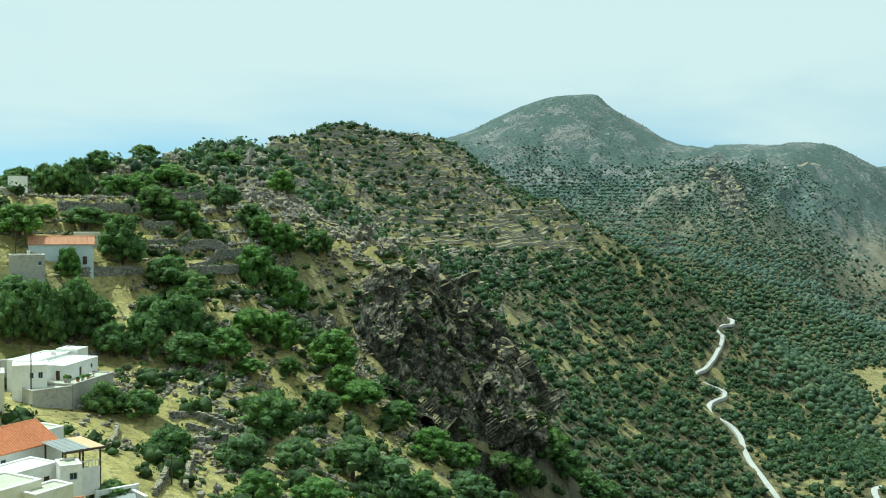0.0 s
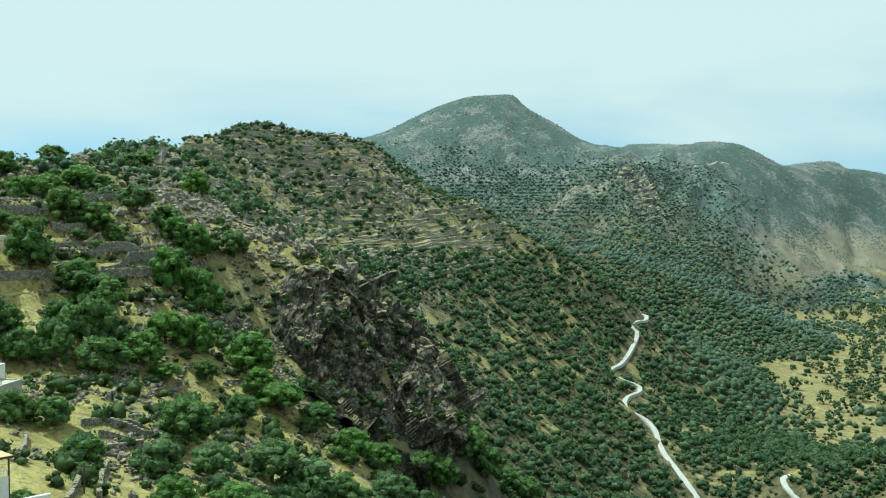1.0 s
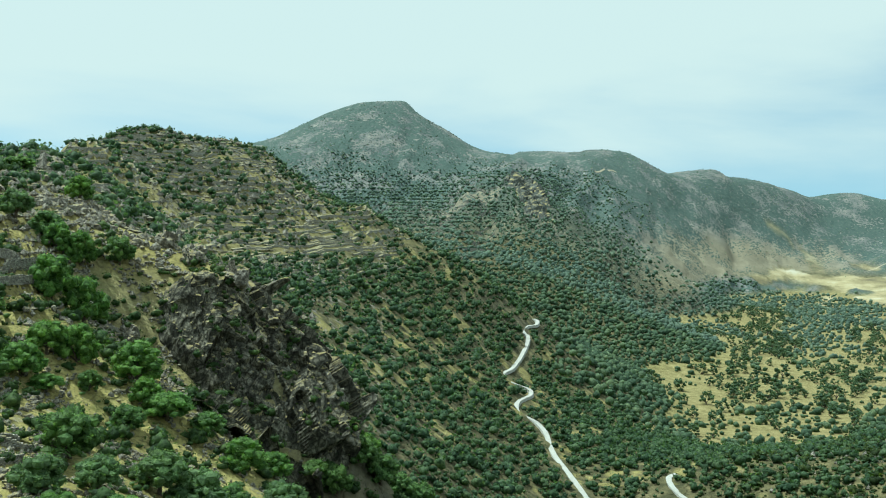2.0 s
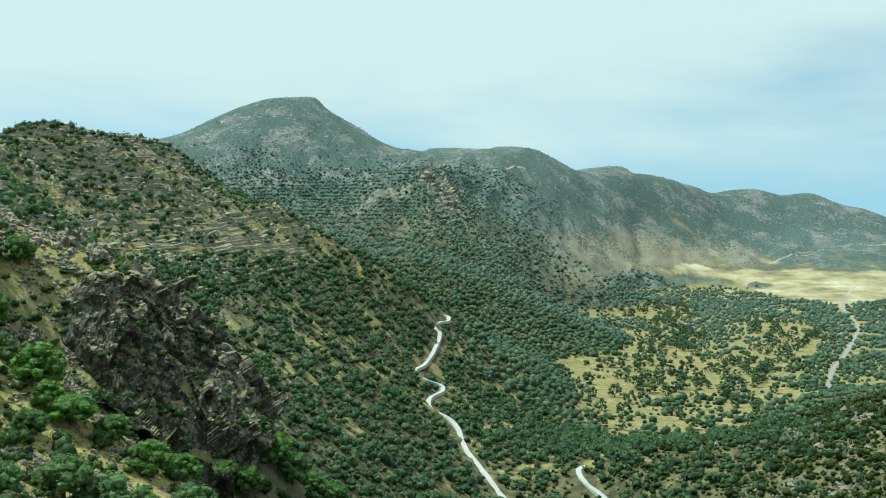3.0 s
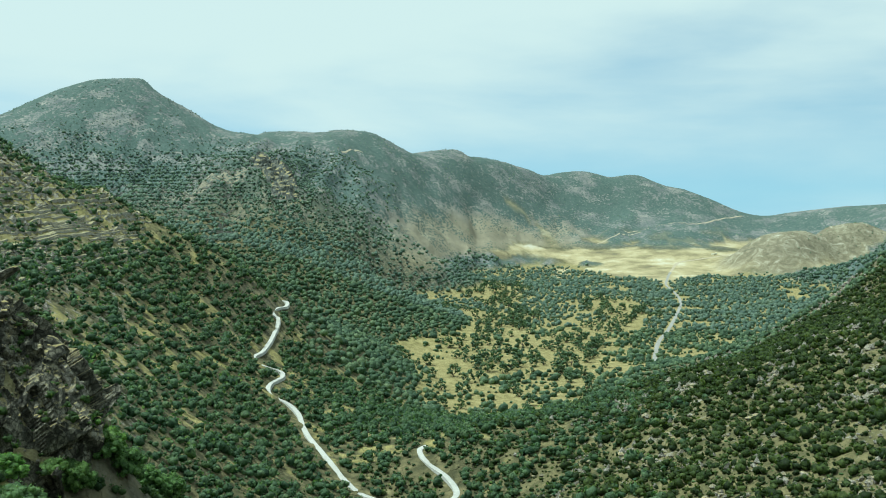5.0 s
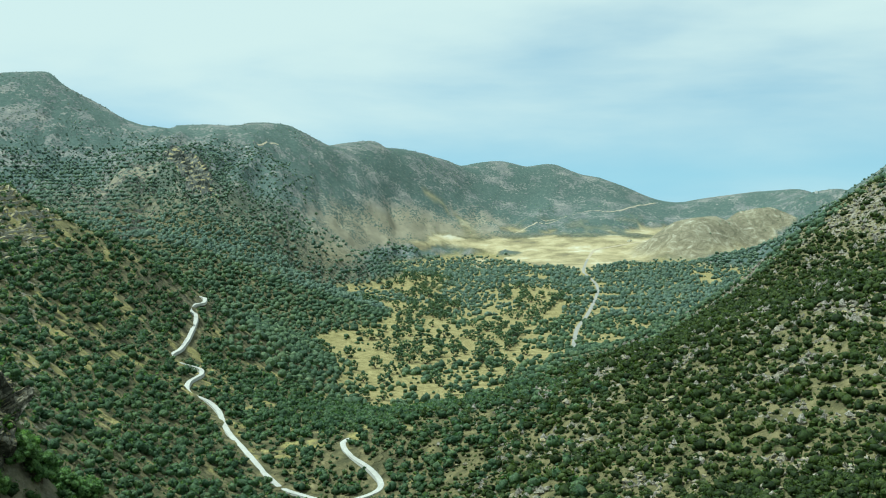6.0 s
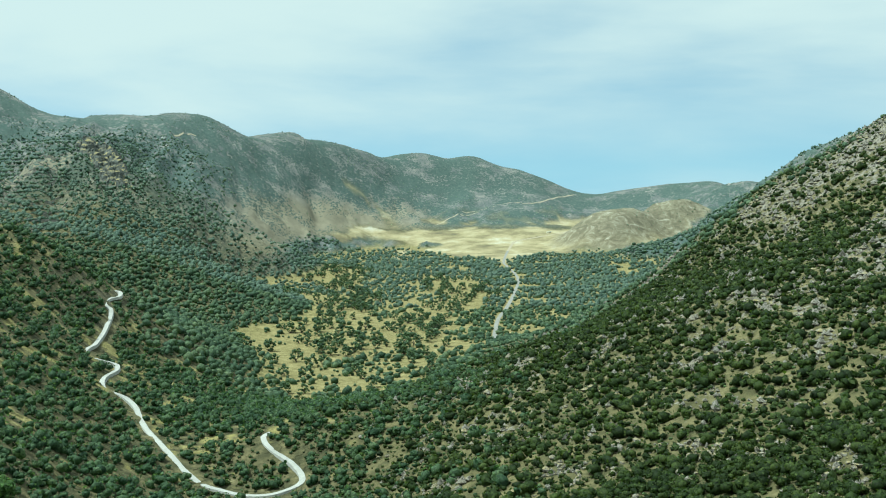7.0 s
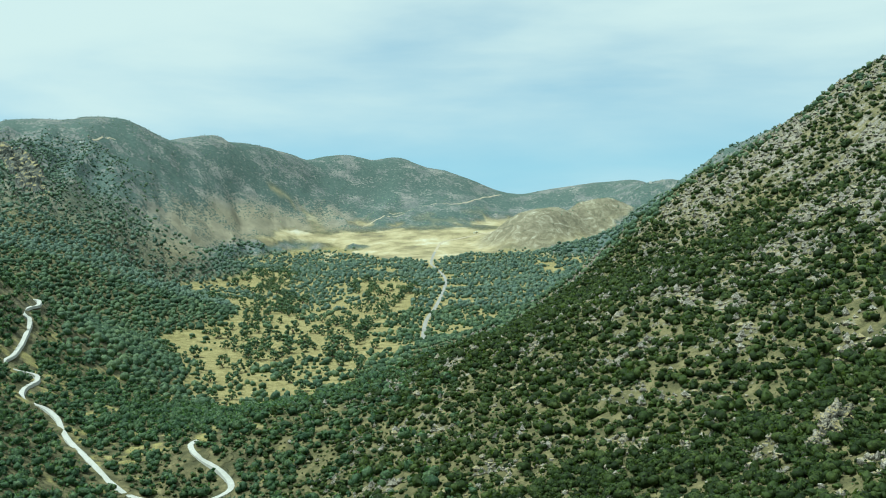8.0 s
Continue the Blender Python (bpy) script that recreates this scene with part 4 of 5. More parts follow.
house(-83.2, 207.6, 312.2, 80, 14.0, 6.2, 3.3, WHITE, "raised white roof block behind the white house", deep=4.0, roof_mat=WHITE)
house(-83.8, 198.2, 312.0, 21, 6.4, 6.0, 4.1, WHITE, "small white cube house with two windows", front=(("window", 3.2, 1.6, 0.7, 1.1), ("window", 4.8, 1.6, 0.8, 1.2)), deep=6.0, roof_mat=WHITE)
house(-79.2, 221.0, 312.6, 80, 4.5, 5.0, 3.4, WHITE, "low white roof block at the end of the white house", deep=4.0, roof_mat=WHITE)
# long house with an orange roof and its grey neighbour
house(-106.6, 262.5, 331.6, 19, 15.9, 7.0, 5.2, SHADE_BLUE, "long pale house, blue shade in its wall colour, under an orange tiled roof", front=(("window", 9.5, 1.2, 1.2, 1.6), ("door", 13.2, 0.0, 1.1, 2.1)), deep=6.0, roof="gable", roof_mat=OLDTILE, ridge=2.0)
house(-101.0, 279.3, 331.0, 19, 8.8, 6, 8.3, CREAM, "pale block with a flat white roof behind the orange roof", deep=4.0)
house(-106.2, 250, 330.4, 24, 8.2, 6.0, 4.2, GREYWALL, "grey stone house with a flat roof and white coping", front=(("window", 6.6, 1.8, 0.8, 1.0),), deep=8.0, chimney=(4.5, 4.0, 0.9))
house(-131.0, 308, 349.2, 24, 5.4, 5, 5.8, WHITE, "white cube house among trees on the hilltop", front=(("window", 1.2, 2.0, 0.9, 1.1),), deep=4.0)
house(-131.5, 299, 347.2, 24, 6.0, 5, 3.6, GREYWALL, "low grey house below a white cube house", front=(("door", 3.0, 0.0, 1.0, 2.0),), deep=5.0)
house(-115.0, 246, 330.0, 24, 5.2, 6.0, 3.8, CREAM, "pale house at the village edge", front=(("window", 3.4, 1.2, 0.9, 1.1), ("window", 1.0, 1.2, 0.9, 1.1)), deep=8.0)
house(-78.4, 170.0, 313.0, 24, 4.8, 5.0, 6.4, CREAM, "cream house wall with a stepped base", front=(("window", 0.9, 3.4, 0.8, 1.1),), deep=7.0)
# houses in front, seen from above
house(-62.5, 137.5, 310.4, 62, 13.0, 9.3, 3.2, WHITE, "white house under a bright orange tiled gable roof", front=(("window", 3.2, 1.2, 0.9, 1.2),), deep=5.0, roof="gable", ridge=2.6)
house(-59.3, 151.2, 310.2, 62, 3.8, 4.6, 4.2, WHITE, "white flat-roofed annexe behind the orange roof", deep=5.0)
house(-57.6, 132.0, 309.0, 62, 9.6, 5.4, 3.6, WHITE, "white house with a broad flat roof terrace", front=(("window", 4.0, 1.0, 0.9, 1.2), ("door", 7.2, 0.0, 1.0, 2.1)), deep=5.0, roof_mat=WHITE, chimney=(1.2, 4.6, 1.8))
house(-51.3, 136.6, 308.6, 30, 2.8, 4.0, 4.4, WHITE, "narrow white block with one dark window", front=(("window", 1.2, 2.5, 1.0, 0.95), ("door", 0.2, 0.0, 0.8, 1.9)), deep=4.0)
house(-55.6, 122.4, 310.4, 62, 9.0, 7.0, 2.6, CREAM, "house with a pale green flat roof and white kerb", deep=5.0)
house(-50.6, 126.4, 309.7, 62, 6.0, 3.6, 2.4, CREAM, "lower annexe with a pale flat roof", deep=5.0)
house(-46.8, 121.8, 308.8, 40, 4.6, 4.2, 1.9, CREAM, "small outhouse under a grey-brown gable roof", deep=5.0, roof="gable", roof_mat=SHEET, ridge=1.3)


def pergola(x, y, z, turn, lx, ly, h):
    """A roofed terrace: posts, a sheet roof with one strip of new boards, and a white railing."""
    ob = thing("pergola", x, y, z, "dark timber pergola roofed with grey sheet and tan boards", "pergola", turn)
    for px in (0.15, lx / 2, lx - 0.15):
        for py in (0.15, ly - 0.15):
            bm = bmesh.new()
            box(bm, px - 0.11, py - 0.11, -4, px + 0.11, py + 0.11, h - 0.002, 0.02)
            part("post", bm, ob, "", WOOD)
    bm = bmesh.new()
    box(bm, -0.4, -0.5, h, lx + 0.4, -0.2, h + 0.28, 0.02)
    part("beam", bm, ob, "", WOOD)
    n = 8
    for k in range(n):
        bm = bmesh.new()
        a, b = lx * 0.68 * k / n, lx * 0.68 * (k + 1) / n
        box(bm, a - 0.3, -0.5, h + 0.3 + 0.04 * (k % 2), b - 0.3, ly + 0.3, h + 0.36 + 0.04 * (k % 2))
        part("roof_sheet", bm, ob, "grey corrugated roofing sheet", SHEET)
    for k in range(9):
        bm = bmesh.new()
        a = lx * 0.68 - 0.28 + (lx * 0.32 + 0.5) * k / 9
        box(bm, a, -0.5, h + 0.3, a + (lx * 0.32 + 0.5) / 9 - 0.02, ly + 0.3, h + 0.36, 0.01)
        part("board", bm, ob, "new tan board", TANWOOD)
    bm = bmesh.new()
    box(bm, 0.3, -0.06, -4, lx - 0.3, 0.1, 0.0)
    part("parapet", bm, ob, "white plastered base wall", WHITE)
    for k in range(10):
        bm = bmesh.new()
        px = 0.4 + (lx - 0.9) * k / 9
        box(bm, px, 0.0, 0.003, px + 0.14, 0.08, 0.85, 0.02)
        part("baluster", bm, ob, "", WHITE)
    bm = bmesh.new()
    box(bm, 0.3, -0.03, 0.853, lx - 0.3, 0.13, 0.98, 0.02)
    part("rail", bm, ob, "", WHITE)


pergola(-52.1, 140.4, 311.4, 44, 5.4, 7.0, 2.5)


def yard_wall(x, y, z, turn, length, high, mat, label, thick=0.4):
    ob = thing("yard_wall", x, y, z, label, "wall", turn)
    bm = bmesh.new()
    box(bm, 0, 0, -4, length, thick, high - 0.12)
    part("wall", bm, ob, "", mat)
    bm = bmesh.new()
    box(bm, -0.04, -0.05, high - 0.117, length + 0.04, thick + 0.05, high, 0.03)
    part("coping", bm, ob, "", mat)


yard_wall(-48.6, 142.6, 306.4, 40, 6.5, 1.6, WHITE, "low white yard wall beside dry grass")
yard_wall(-44.6, 146.0, 306.2, -48, 4.5, 1.2, WHITE, "short white wall stepping down the slope")
yard_wall(-118, 268, 331, 20, 9, 1.6, GREYWALL, "grey plastered yard wall")


def shed_roof(x, y, z, turn, lx, ly):
    ob = thing("lean_to", x, y, z, "grey sheet lean-to roof beside the yard wall", "shed", turn)
    for k in range(10):
        bm = bmesh.new()
        box(bm, lx * k / 10, 0, 1.9 + 0.05 * (k % 2), lx * (k + 1) / 10, ly, 1.96 + 0.05 * (k % 2))
        part("roof_sheet", bm, ob, "", SHEET)
    bm = bmesh.new()
    box(bm, 0.2, 0.2, -4, lx - 0.2, ly - 0.2, 1.898)
    part("wall", bm, ob, "", GREYWALL)


shed_roof(-45.0, 137.0, 305.0, 20, 4.0, 8.0)
yard_wall(-92.0, 208.0, 312.0, 62, 16, 3.4, GREYWALL, "ruined grey wall behind the white house", 0.6)


def flower_pot(x, y, z, w, h, mat, label):
    """A turned pot with a low plant in it."""
    ob = thing("flower_pot", x, y, z, label, "pot", 0, "pots on the terrace")
    bm = bmesh.new()
    bmesh.ops.create_cone(bm, cap_ends=True, segments=12, radius1=w * 0.34, radius2=w * 0.5, depth=h, matrix=Matrix.Translation((0, 0, h / 2)))
    part("pot", bm, ob, "", mat)
    bm = bmesh.new()
    bmesh.ops.create_icosphere(bm, subdivisions=2, radius=w * 0.6, matrix=Matrix.Translation((0, 0, h + w * 0.3)))
    for v in bm.verts:
        v.co.x *= 1 + 0.3 * noise.noise(v.co * 6)
        v.co.y *= 1 + 0.3 * noise.noise(v.co * 5)
    part("plant", bm, ob, "", LEAF_LIGHT)


for k, (x, y, w, h) in enumerate([(-75.6, 204.4, 0.9, 0.9), (-73.2, 204.6, 0.7, 0.6), (-72.9, 206.4, 0.8, 0.7), (-72.4, 208.2, 0.7, 0.6), (-74.6, 203.6, 0.8, 1.0)]):
    flower_pot(x, y, 311.98, w, h, TILE if k % 2 else GREYWALL, "potted plant on a sunny concrete terrace")


def water_tank(x, y, z):
    ob = thing("water_tank", x, y, z, "round white water tank on a flat roof", "tank")
    bm = bmesh.new()
    bmesh.ops.create_cone(bm, cap_ends=True, segments=20, radius1=0.55, radius2=0.55, depth=1.0, matrix=Matrix.Translation((0, 0, 0.65)))
    bmesh.ops.bevel(bm, geom=[e for e in bm.edges if abs(e.verts[0].co.z - e.verts[1].co.z) < 0.01], offset=0.06, segments=2, affect="EDGES")
    part("drum", bm, ob, "", WHITE)
    for k in range(3):
        bm = bmesh.new()
        a = k * 2.09
        box(bm, 0.4 * math.cos(a) - 0.06, 0.4 * math.sin(a) - 0.06, -0.02, 0.4 * math.cos(a) + 0.06, 0.4 * math.sin(a) + 0.06, 0.149)
        part("leg", bm, ob, "", SHEET)


water_tank(-59.4, 133.6, 312.62)
water_tank(-82.6, 216.2, 315.52)


def bench_table(x, y, z, turn):
    ob = thing("table", x, y, z, "weathered table under the terrace edge", "table", turn)
    bm = bmesh.new()
    box(bm, -1.1, -0.45, 0.7, 1.1, 0.45, 0.76, 0.01)
    part("tabletop", bm, ob, "", GREYWALL)
    for px in (-0.95, 0.95):
        for py in (-0.35, 0.35):
            bm = bmesh.new()
            box(bm, px - 0.05, py - 0.05, 0, px + 0.05, py + 0.05, 0.698)
            part("leg", bm, ob, "", WOOD)


bench_table(-73.0, 211.0, 311.98, 79)
# far buildings
house(942, 2818, float(height(np.array([950.0]), np.array([2820.0]))[0]) - 0.5, 10, 16, 9, 5.5, WHITE, "white chapel on a far mountain shoulder", front=(("door", 7.2, 0.0, 1.4, 2.4),), deep=9.0, roof_mat=WHITE, name="chapel", category="chapel")
house(2010, 2430, float(height(np.array([2018.0]), np.array([2434.0]))[0]) + 0.2, 24, 18, 8, 4.0, CREAM, "low visitor building on the crater plain", front=(("window", 3.0, 1.0, 1.6, 1.4), ("door", 8.0, 0.0, 1.4, 2.3), ("window", 12.0, 1.0, 1.6, 1.4)), deep=6.0)
house(2800, 2400, float(height(np.array([2806.0]), np.array([2405.0]))[0]), 40, 14, 9, 5.0, WHITE, "small white house on the far rim", front=(("door", 6.0, 0.0, 1.4, 2.3),), deep=8.0)
house_yards = [(-74, 196), (-66, 200), (-70, 190), (-68, 186), (-76, 188), (-52, 150), (-46, 150), (-58, 160), (-78, 215), (-70, 205), (-60, 150), (-50, 142), (-100, 268), (-90, 262), (-60, 130), (-45, 140), (-54, 125), (-66, 137)]


# tall poles with their wires' brackets
def utility_pole(x, y, high, label):
    z = float(height(np.array([x]), np.array([y]))[0])
    ob = thing("utility_pole", x, y, z, label, "pole")
    bm = bmesh.new()
    bmesh.ops.create_cone(bm, cap_ends=True, segments=8, radius1=0.16, radius2=0.1, depth=high + 1, matrix=Matrix.Translation((0, 0, (high - 1) / 2)))
    part("shaft", bm, ob, "", WOOD)
    bm = bmesh.new()
    box(bm, -0.9, -0.06, high - 0.7, 0.9, 0.06, high - 0.55, 0.01)
    part("crossarm", bm, ob, "", WOOD)


utility_pole(-79.6, 197.0, 12.0, "slim dark utility pole beside a white house")
utility_pole(-108.0, 258.0, 11.0, "slim dark utility pole among trees")
utility_pole(-122.0, 312.0, 11.0, "slim dark utility pole on the hilltop")
utility_pole(-43.5, 164.0, 5.0, "short weathered post in dry grass")


# ---- plants ----
rng = np.random.default_rng(7)


def ico(level):
    bm = bmesh.new()
    bmesh.ops.create_icosphere(bm, subdivisions=level, radius=1.0)
    v = np.array([p.co[:] for p in bm.verts])
    f = np.array([[p.index for p in q.verts] for q in bm.faces])
    bm.free()
    return v, f


ICO1 = ico(1)
OCTA = (np.array([[1, 0, 0], [-1, 0, 0], [0, 1, 0], [0, -1, 0], [0, 0, 1], [0, 0, -1]], float),
        np.array([[0, 2, 4], [2, 1, 4], [1, 3, 4], [3, 0, 4], [2, 0, 5], [1, 2, 5], [3, 1, 5], [0, 3, 5]]))


def leaf_cards(centres, outward, size):
    """Small bent sprays of leaves: two triangles each, turned at random about the way out of the crown."""
    n = len(centres)
    u = rng.normal(size=(n, 3))
    u -= (u * outward).sum(-1, keepdims=True) * outward * 0.6
    u /= np.linalg.norm(u, axis=1, keepdims=True)
    w = np.cross(u, outward + 0.5 * rng.normal(size=(n, 3)))
    w /= np.linalg.norm(w, axis=1, keepdims=True)
    s = (size * rng.uniform(0.6, 1.3, n))[:, None]
    lift = outward * s * 0.25
    v = np.stack([centres - u * s, centres + w * s * 0.55 + lift, centres + u * s * 0.9 + lift * 0.5, centres - w * s * 0.6], 1).reshape(-1, 3)
    k = np.arange(n)[:, None] * 4
    return v, np.concatenate([k + [0, 1, 2], k + [0, 2, 3]])


def tree_meshes(kind, seed, n=84, sprays=36, shape=ICO1, spray=0.024):
    """Trunk and crown of a tree one metre wide and one metre high, to be scaled."""
    global rng
    rng = np.random.default_rng(seed)
    wide, base = {"round": (0.5, 0.10), "spread": (0.5, 0.24), "bushy": (0.5, 0.0)}[kind]
    # crown: clumps about limbs' ends
    cv, cf, count = [], [], 0
    for k in range(n):
        t = rng.uniform(0, 2 * math.pi)
        h = rng.uniform(0, 1)
        rad = wide * (0.86 - 0.2 * abs(h - 0.38) - 0.42 * max(0.0, h - 0.45) ** 1.5 / 0.4) * math.sqrt(rng.uniform(0.12, 1))
        c = np.array([rad * math.cos(t), rad * math.sin(t), base + 0.1 + (0.80 - base) * h])
        s = rng.uniform(0.085, 0.145) * (1.0 if k % 4 else 0.75)
        v = shape[0] * s * np.array([1, 1, 1.15]) * (0.6 + 0.45 * rng.random((len(shape[0]), 1)))
        cv.append(v + c)
        cf.append(shape[1] + count)
        count += len(v)
        m = sprays
        o = rng.normal(size=(m, 3))
        o[:, 2] += 0.35
        o /= np.linalg.norm(o, axis=1, keepdims=True)
        v, f = leaf_cards(c + o * s * np.array([1, 1, 1.15]) * rng.uniform(0.7, 1.2, (m, 1)), o, spray)
        cv.append(v)
        cf.append(f + count)
        count += len(v)
    crown = (np.concatenate(cv), np.concatenate(cf))
    # trunk and limbs
    bm = bmesh.new()

    def limb(a, b, ra, rb):
        a, b = Vector(a), Vector(b)
        axis = (b - a).normalized()
        side = axis.orthogonal().normalized()
        mid = a.lerp(b, 0.5) + side * rng.uniform(-0.03, 0.03)
        rings = []
        for p, r in ((a, ra), (mid, (ra + rb) / 2), (b, rb)):
            rings.append([bm.verts.new(p + (Matrix.Rotation(j * math.pi / 3, 3, axis) @ side) * r * rng.uniform(0.85, 1.15)) for j in range(6)])
        for p, q in zip(rings, rings[1:]):
            for j in range(6):
                bm.faces.new((p[j], p[(j + 1) % 6], q[(j + 1) % 6], q[j]))

    fork = base + 0.08
    limb((0, 0, -0.12), (0.02, 0.01, fork), 0.045, 0.034)
    for k in range(5):
        t = k * 1.26 + rng.uniform(-0.3, 0.3)
        limb((0.02, 0.01, fork - 0.03), (0.27 * math.cos(t), 0.27 * math.sin(t), fork + rng.uniform(0.15, 0.4)), 0.024, 0.008)
    return crown, bm


def make_tree_kind(kind, leaf, seed, *detail):
    crown, bm = tree_meshes(kind, seed, *detail)
    crown_me = mesh_from("crown", *crown, leaf, False)
    trunk_me = bpy.data.meshes.new("trunk")
    bm.to_mesh(trunk_me)
    bm.free()
    trunk_me.materials.append(BARK)
    return crown_me, trunk_me


KINDS = {"o": [make_tree_kind(k, LEAF_OAK, s) for k, s in (("round", 11), ("bushy", 12), ("round", 13))],
         "l": [make_tree_kind(k, LEAF_LIGHT, s) for k, s in (("round", 21), ("spread", 22), ("bushy", 23))],
         "v": [make_tree_kind(k, LEAF_OLIVE, s) for k, s in (("round", 31), ("spread", 32))],
         "m": [make_tree_kind(k, LEAF_FAR_HAZED, s, 16, 10, ICO1, 0.06) for k, s in (("round", 41), ("bushy", 42), ("round", 43))]}
WORDS = {"m": ("oak_tree", "dark round oak standing in dry yellow pasture", "tree"), "o": ("oak_tree", "dark green oak with a dense rounded crown on dry grass", "tree"),
         "l": ("fig_tree", "bright green broad-leaved tree with a loose spreading crown", "tree"),
         "v": ("olive_tree", "grey-green olive tree with a feathery rounded crown", "tree")}
tree_spots = []


def plant(x, y, w, h, kind, group, turn, pick):
    name, words, cat = WORDS[kind]
    crown_me, trunk_me = KINDS[kind][pick % len(KINDS[kind])]
    z = float(height(np.array([x]), np.array([y]))[0])
    ob = thing(name, x, y, z - 0.3, words, cat, turn, group)
    ob.scale = (w, w, h)
    part("crown", crown_me, ob)
    part("trunk", trunk_me, ob)
    tree_spots.append((x, y, w))


TERRACE_TREES = [(-119, 319, 17.9, 13.6, 'o'), (-139, 413, 14.5, 9.7, 'o'), (-163, 395, 13.0, 8.3, 'o'), (-103, 333, 17.4, 9.3, 'l'), (-108, 405, 14.4, 9.7, 'l'),
    (-74, 346, 11.7, 10.8, 'v'), (-89, 315, 13.8, 11.2, 'o'), (-80, 316, 11.2, 9.0, 'o'), (-97, 458, 14.3, 7.3, 'o'), (-69, 437, 11.3, 11.3, 'l'), (-66,
    352, 12.3, 9.1, 'o'), (-101, 288, 13.5, 6.4, 'o'), (-111, 266, 12.5, 9.3, 'l'), (-110, 281, 7.7, 5.3, 'l'), (-58, 346, 16.7, 12.0, 'l'), (-44, 360,
    10.4, 10.4, 'o'), (-74, 314, 6.4, 5.4, 'o'), (-133, 455, 13.1, 7.9, 'o'), (-101, 404, 12.7, 6.8, 'o'), (-158, 375, 9.5, 7.8, 'o')]
HOUSE_TREES = [(-48, 146, 7.6, 4.4, 'o'), (-88, 280, 14.0, 14.0, 'o'), (-96.4, 263, 6.6, 8.6, 'l'), (-75, 280, 13.2, 10.0, 'o'), (-69, 277, 14.6, 10.4, 'o'), (-53,
    312, 21.4, 15.4, 'l'), (-99, 239, 15.8, 15.8, 'o'), (-91, 243, 15.1, 17.2, 'o'), (-86, 248, 13.1, 12.3, 'o'), (-76, 245, 15.9, 10.8, 'o'), (-70, 258,
    18.1, 13.3, 'o'), (-62, 249, 13.1, 10.0, 'o'), (-55, 261, 12.4, 9.1, 'l'), (-48, 276, 17.4, 11.2, 'l'), (-30, 282, 14.4, 11.3, 'l'), (-27, 273, 9.1,
    7.6, 'l'), (-68, 204, 8.3, 6.7, 'o'), (-61, 206, 8.6, 6.9, 'o'), (-50, 187, 9.9, 7.3, 'o'), (-104, 247, 13.4, 10.4, 'o')]
FOOT_TREES = [(-37, 218, 13.7, 11.0, 'o'), (-49, 259, 8.8, 5.0, 'l'), (-40, 268, 6.3, 6.3, 'o'), (-29, 203, 10.4, 7.9, 'v'), (-38, 194, 10.1, 7.9, 'v'), (-31, 172,
    8.1, 6.2, 'l'), (-30, 259, 9.5, 7.2, 'o'), (-21, 270, 13.8, 8.4, 'l'), (-11, 273, 9.7, 7.6, 'o'), (-19, 223, 12.6, 10.2, 'v'), (-11, 225, 14.0, 10.5,
    'v'), (-2, 265, 12.0, 9.1, 'l'), (6, 276, 11.0, 7.6, 'l'), (-4, 230, 11.5, 8.9, 'o'), (24, 328, 16.7, 10.9, 'o'), (36, 348, 15.9, 10.1, 'l'), (40,
    345, 19.6, 11.5, 'o'), (-22, 183, 11.4, 6.7, 'l'), (8, 253, 11.8, 8.4, 'v'), (77, 487, 24.6, 16.4, 'o'), (-24, 350, 5.8, 8.9, 'o')]
for group, rows in (("trees on the village terraces", TERRACE_TREES), ("trees round the houses", HOUSE_TREES), ("trees below the crag", FOOT_TREES)):
    for k, (x, y, w, h, kind) in enumerate(rows):
        if w > 15.0:
            # a clump of two trees side by side
            r = math.hypot(x, y)
            for s in (-1, 1):
                plant(x + s * 0.2 * w * y / r, y - s * 0.2 * w * x / r + (2 if s > 0 else 0), w * 0.7, h * (0.95 if s > 0 else 0.8), kind, group, 67 * k + 40 * s, k + (s > 0))
        else:
            plant(x, y, w * 1.08, h * 0.94, kind, group, 67 * k, k)

# dry-stone terrace walls
WALL_RUNS = [(-113, 301, -93, 311, 2.2), (-96, 325, -83, 361, 2.2), (-89, 303, -82, 312, 2.0), (-73, 289, -62, 307, 2.0), (-76, 379, -70, 414, 2.0),
    (-54, 223, -55, 257, 1.4), (-56, 209, -46, 215, 1.3), (-50, 201, -44, 207, 1.2), (-41, 163, -48, 197, 1.3), (-45, 333, -34, 339, 1.8), (-110, 292, -93, 312, 2.2), (-89, 337, -80, 360, 2.2), (-86, 290, -77, 309, 2.0), (-77, 299, -67, 317, 2.3), (-72, 291, -62, 323, 2.7),
    (-70, 292, -61, 309, 1.8), (-95, 265, -83, 281, 1.9), (-101, 289, -95, 295, 1.8), (-51, 212, -43, 213, 1.2), (-52, 207, -41, 207, 1.2),
    (-56, 171, -63, 197, 1.3), (-44, 156, -47, 174, 1.3), (-120, 330, -96, 352, 2.2), (-80, 375, -60, 395, 2.0)]


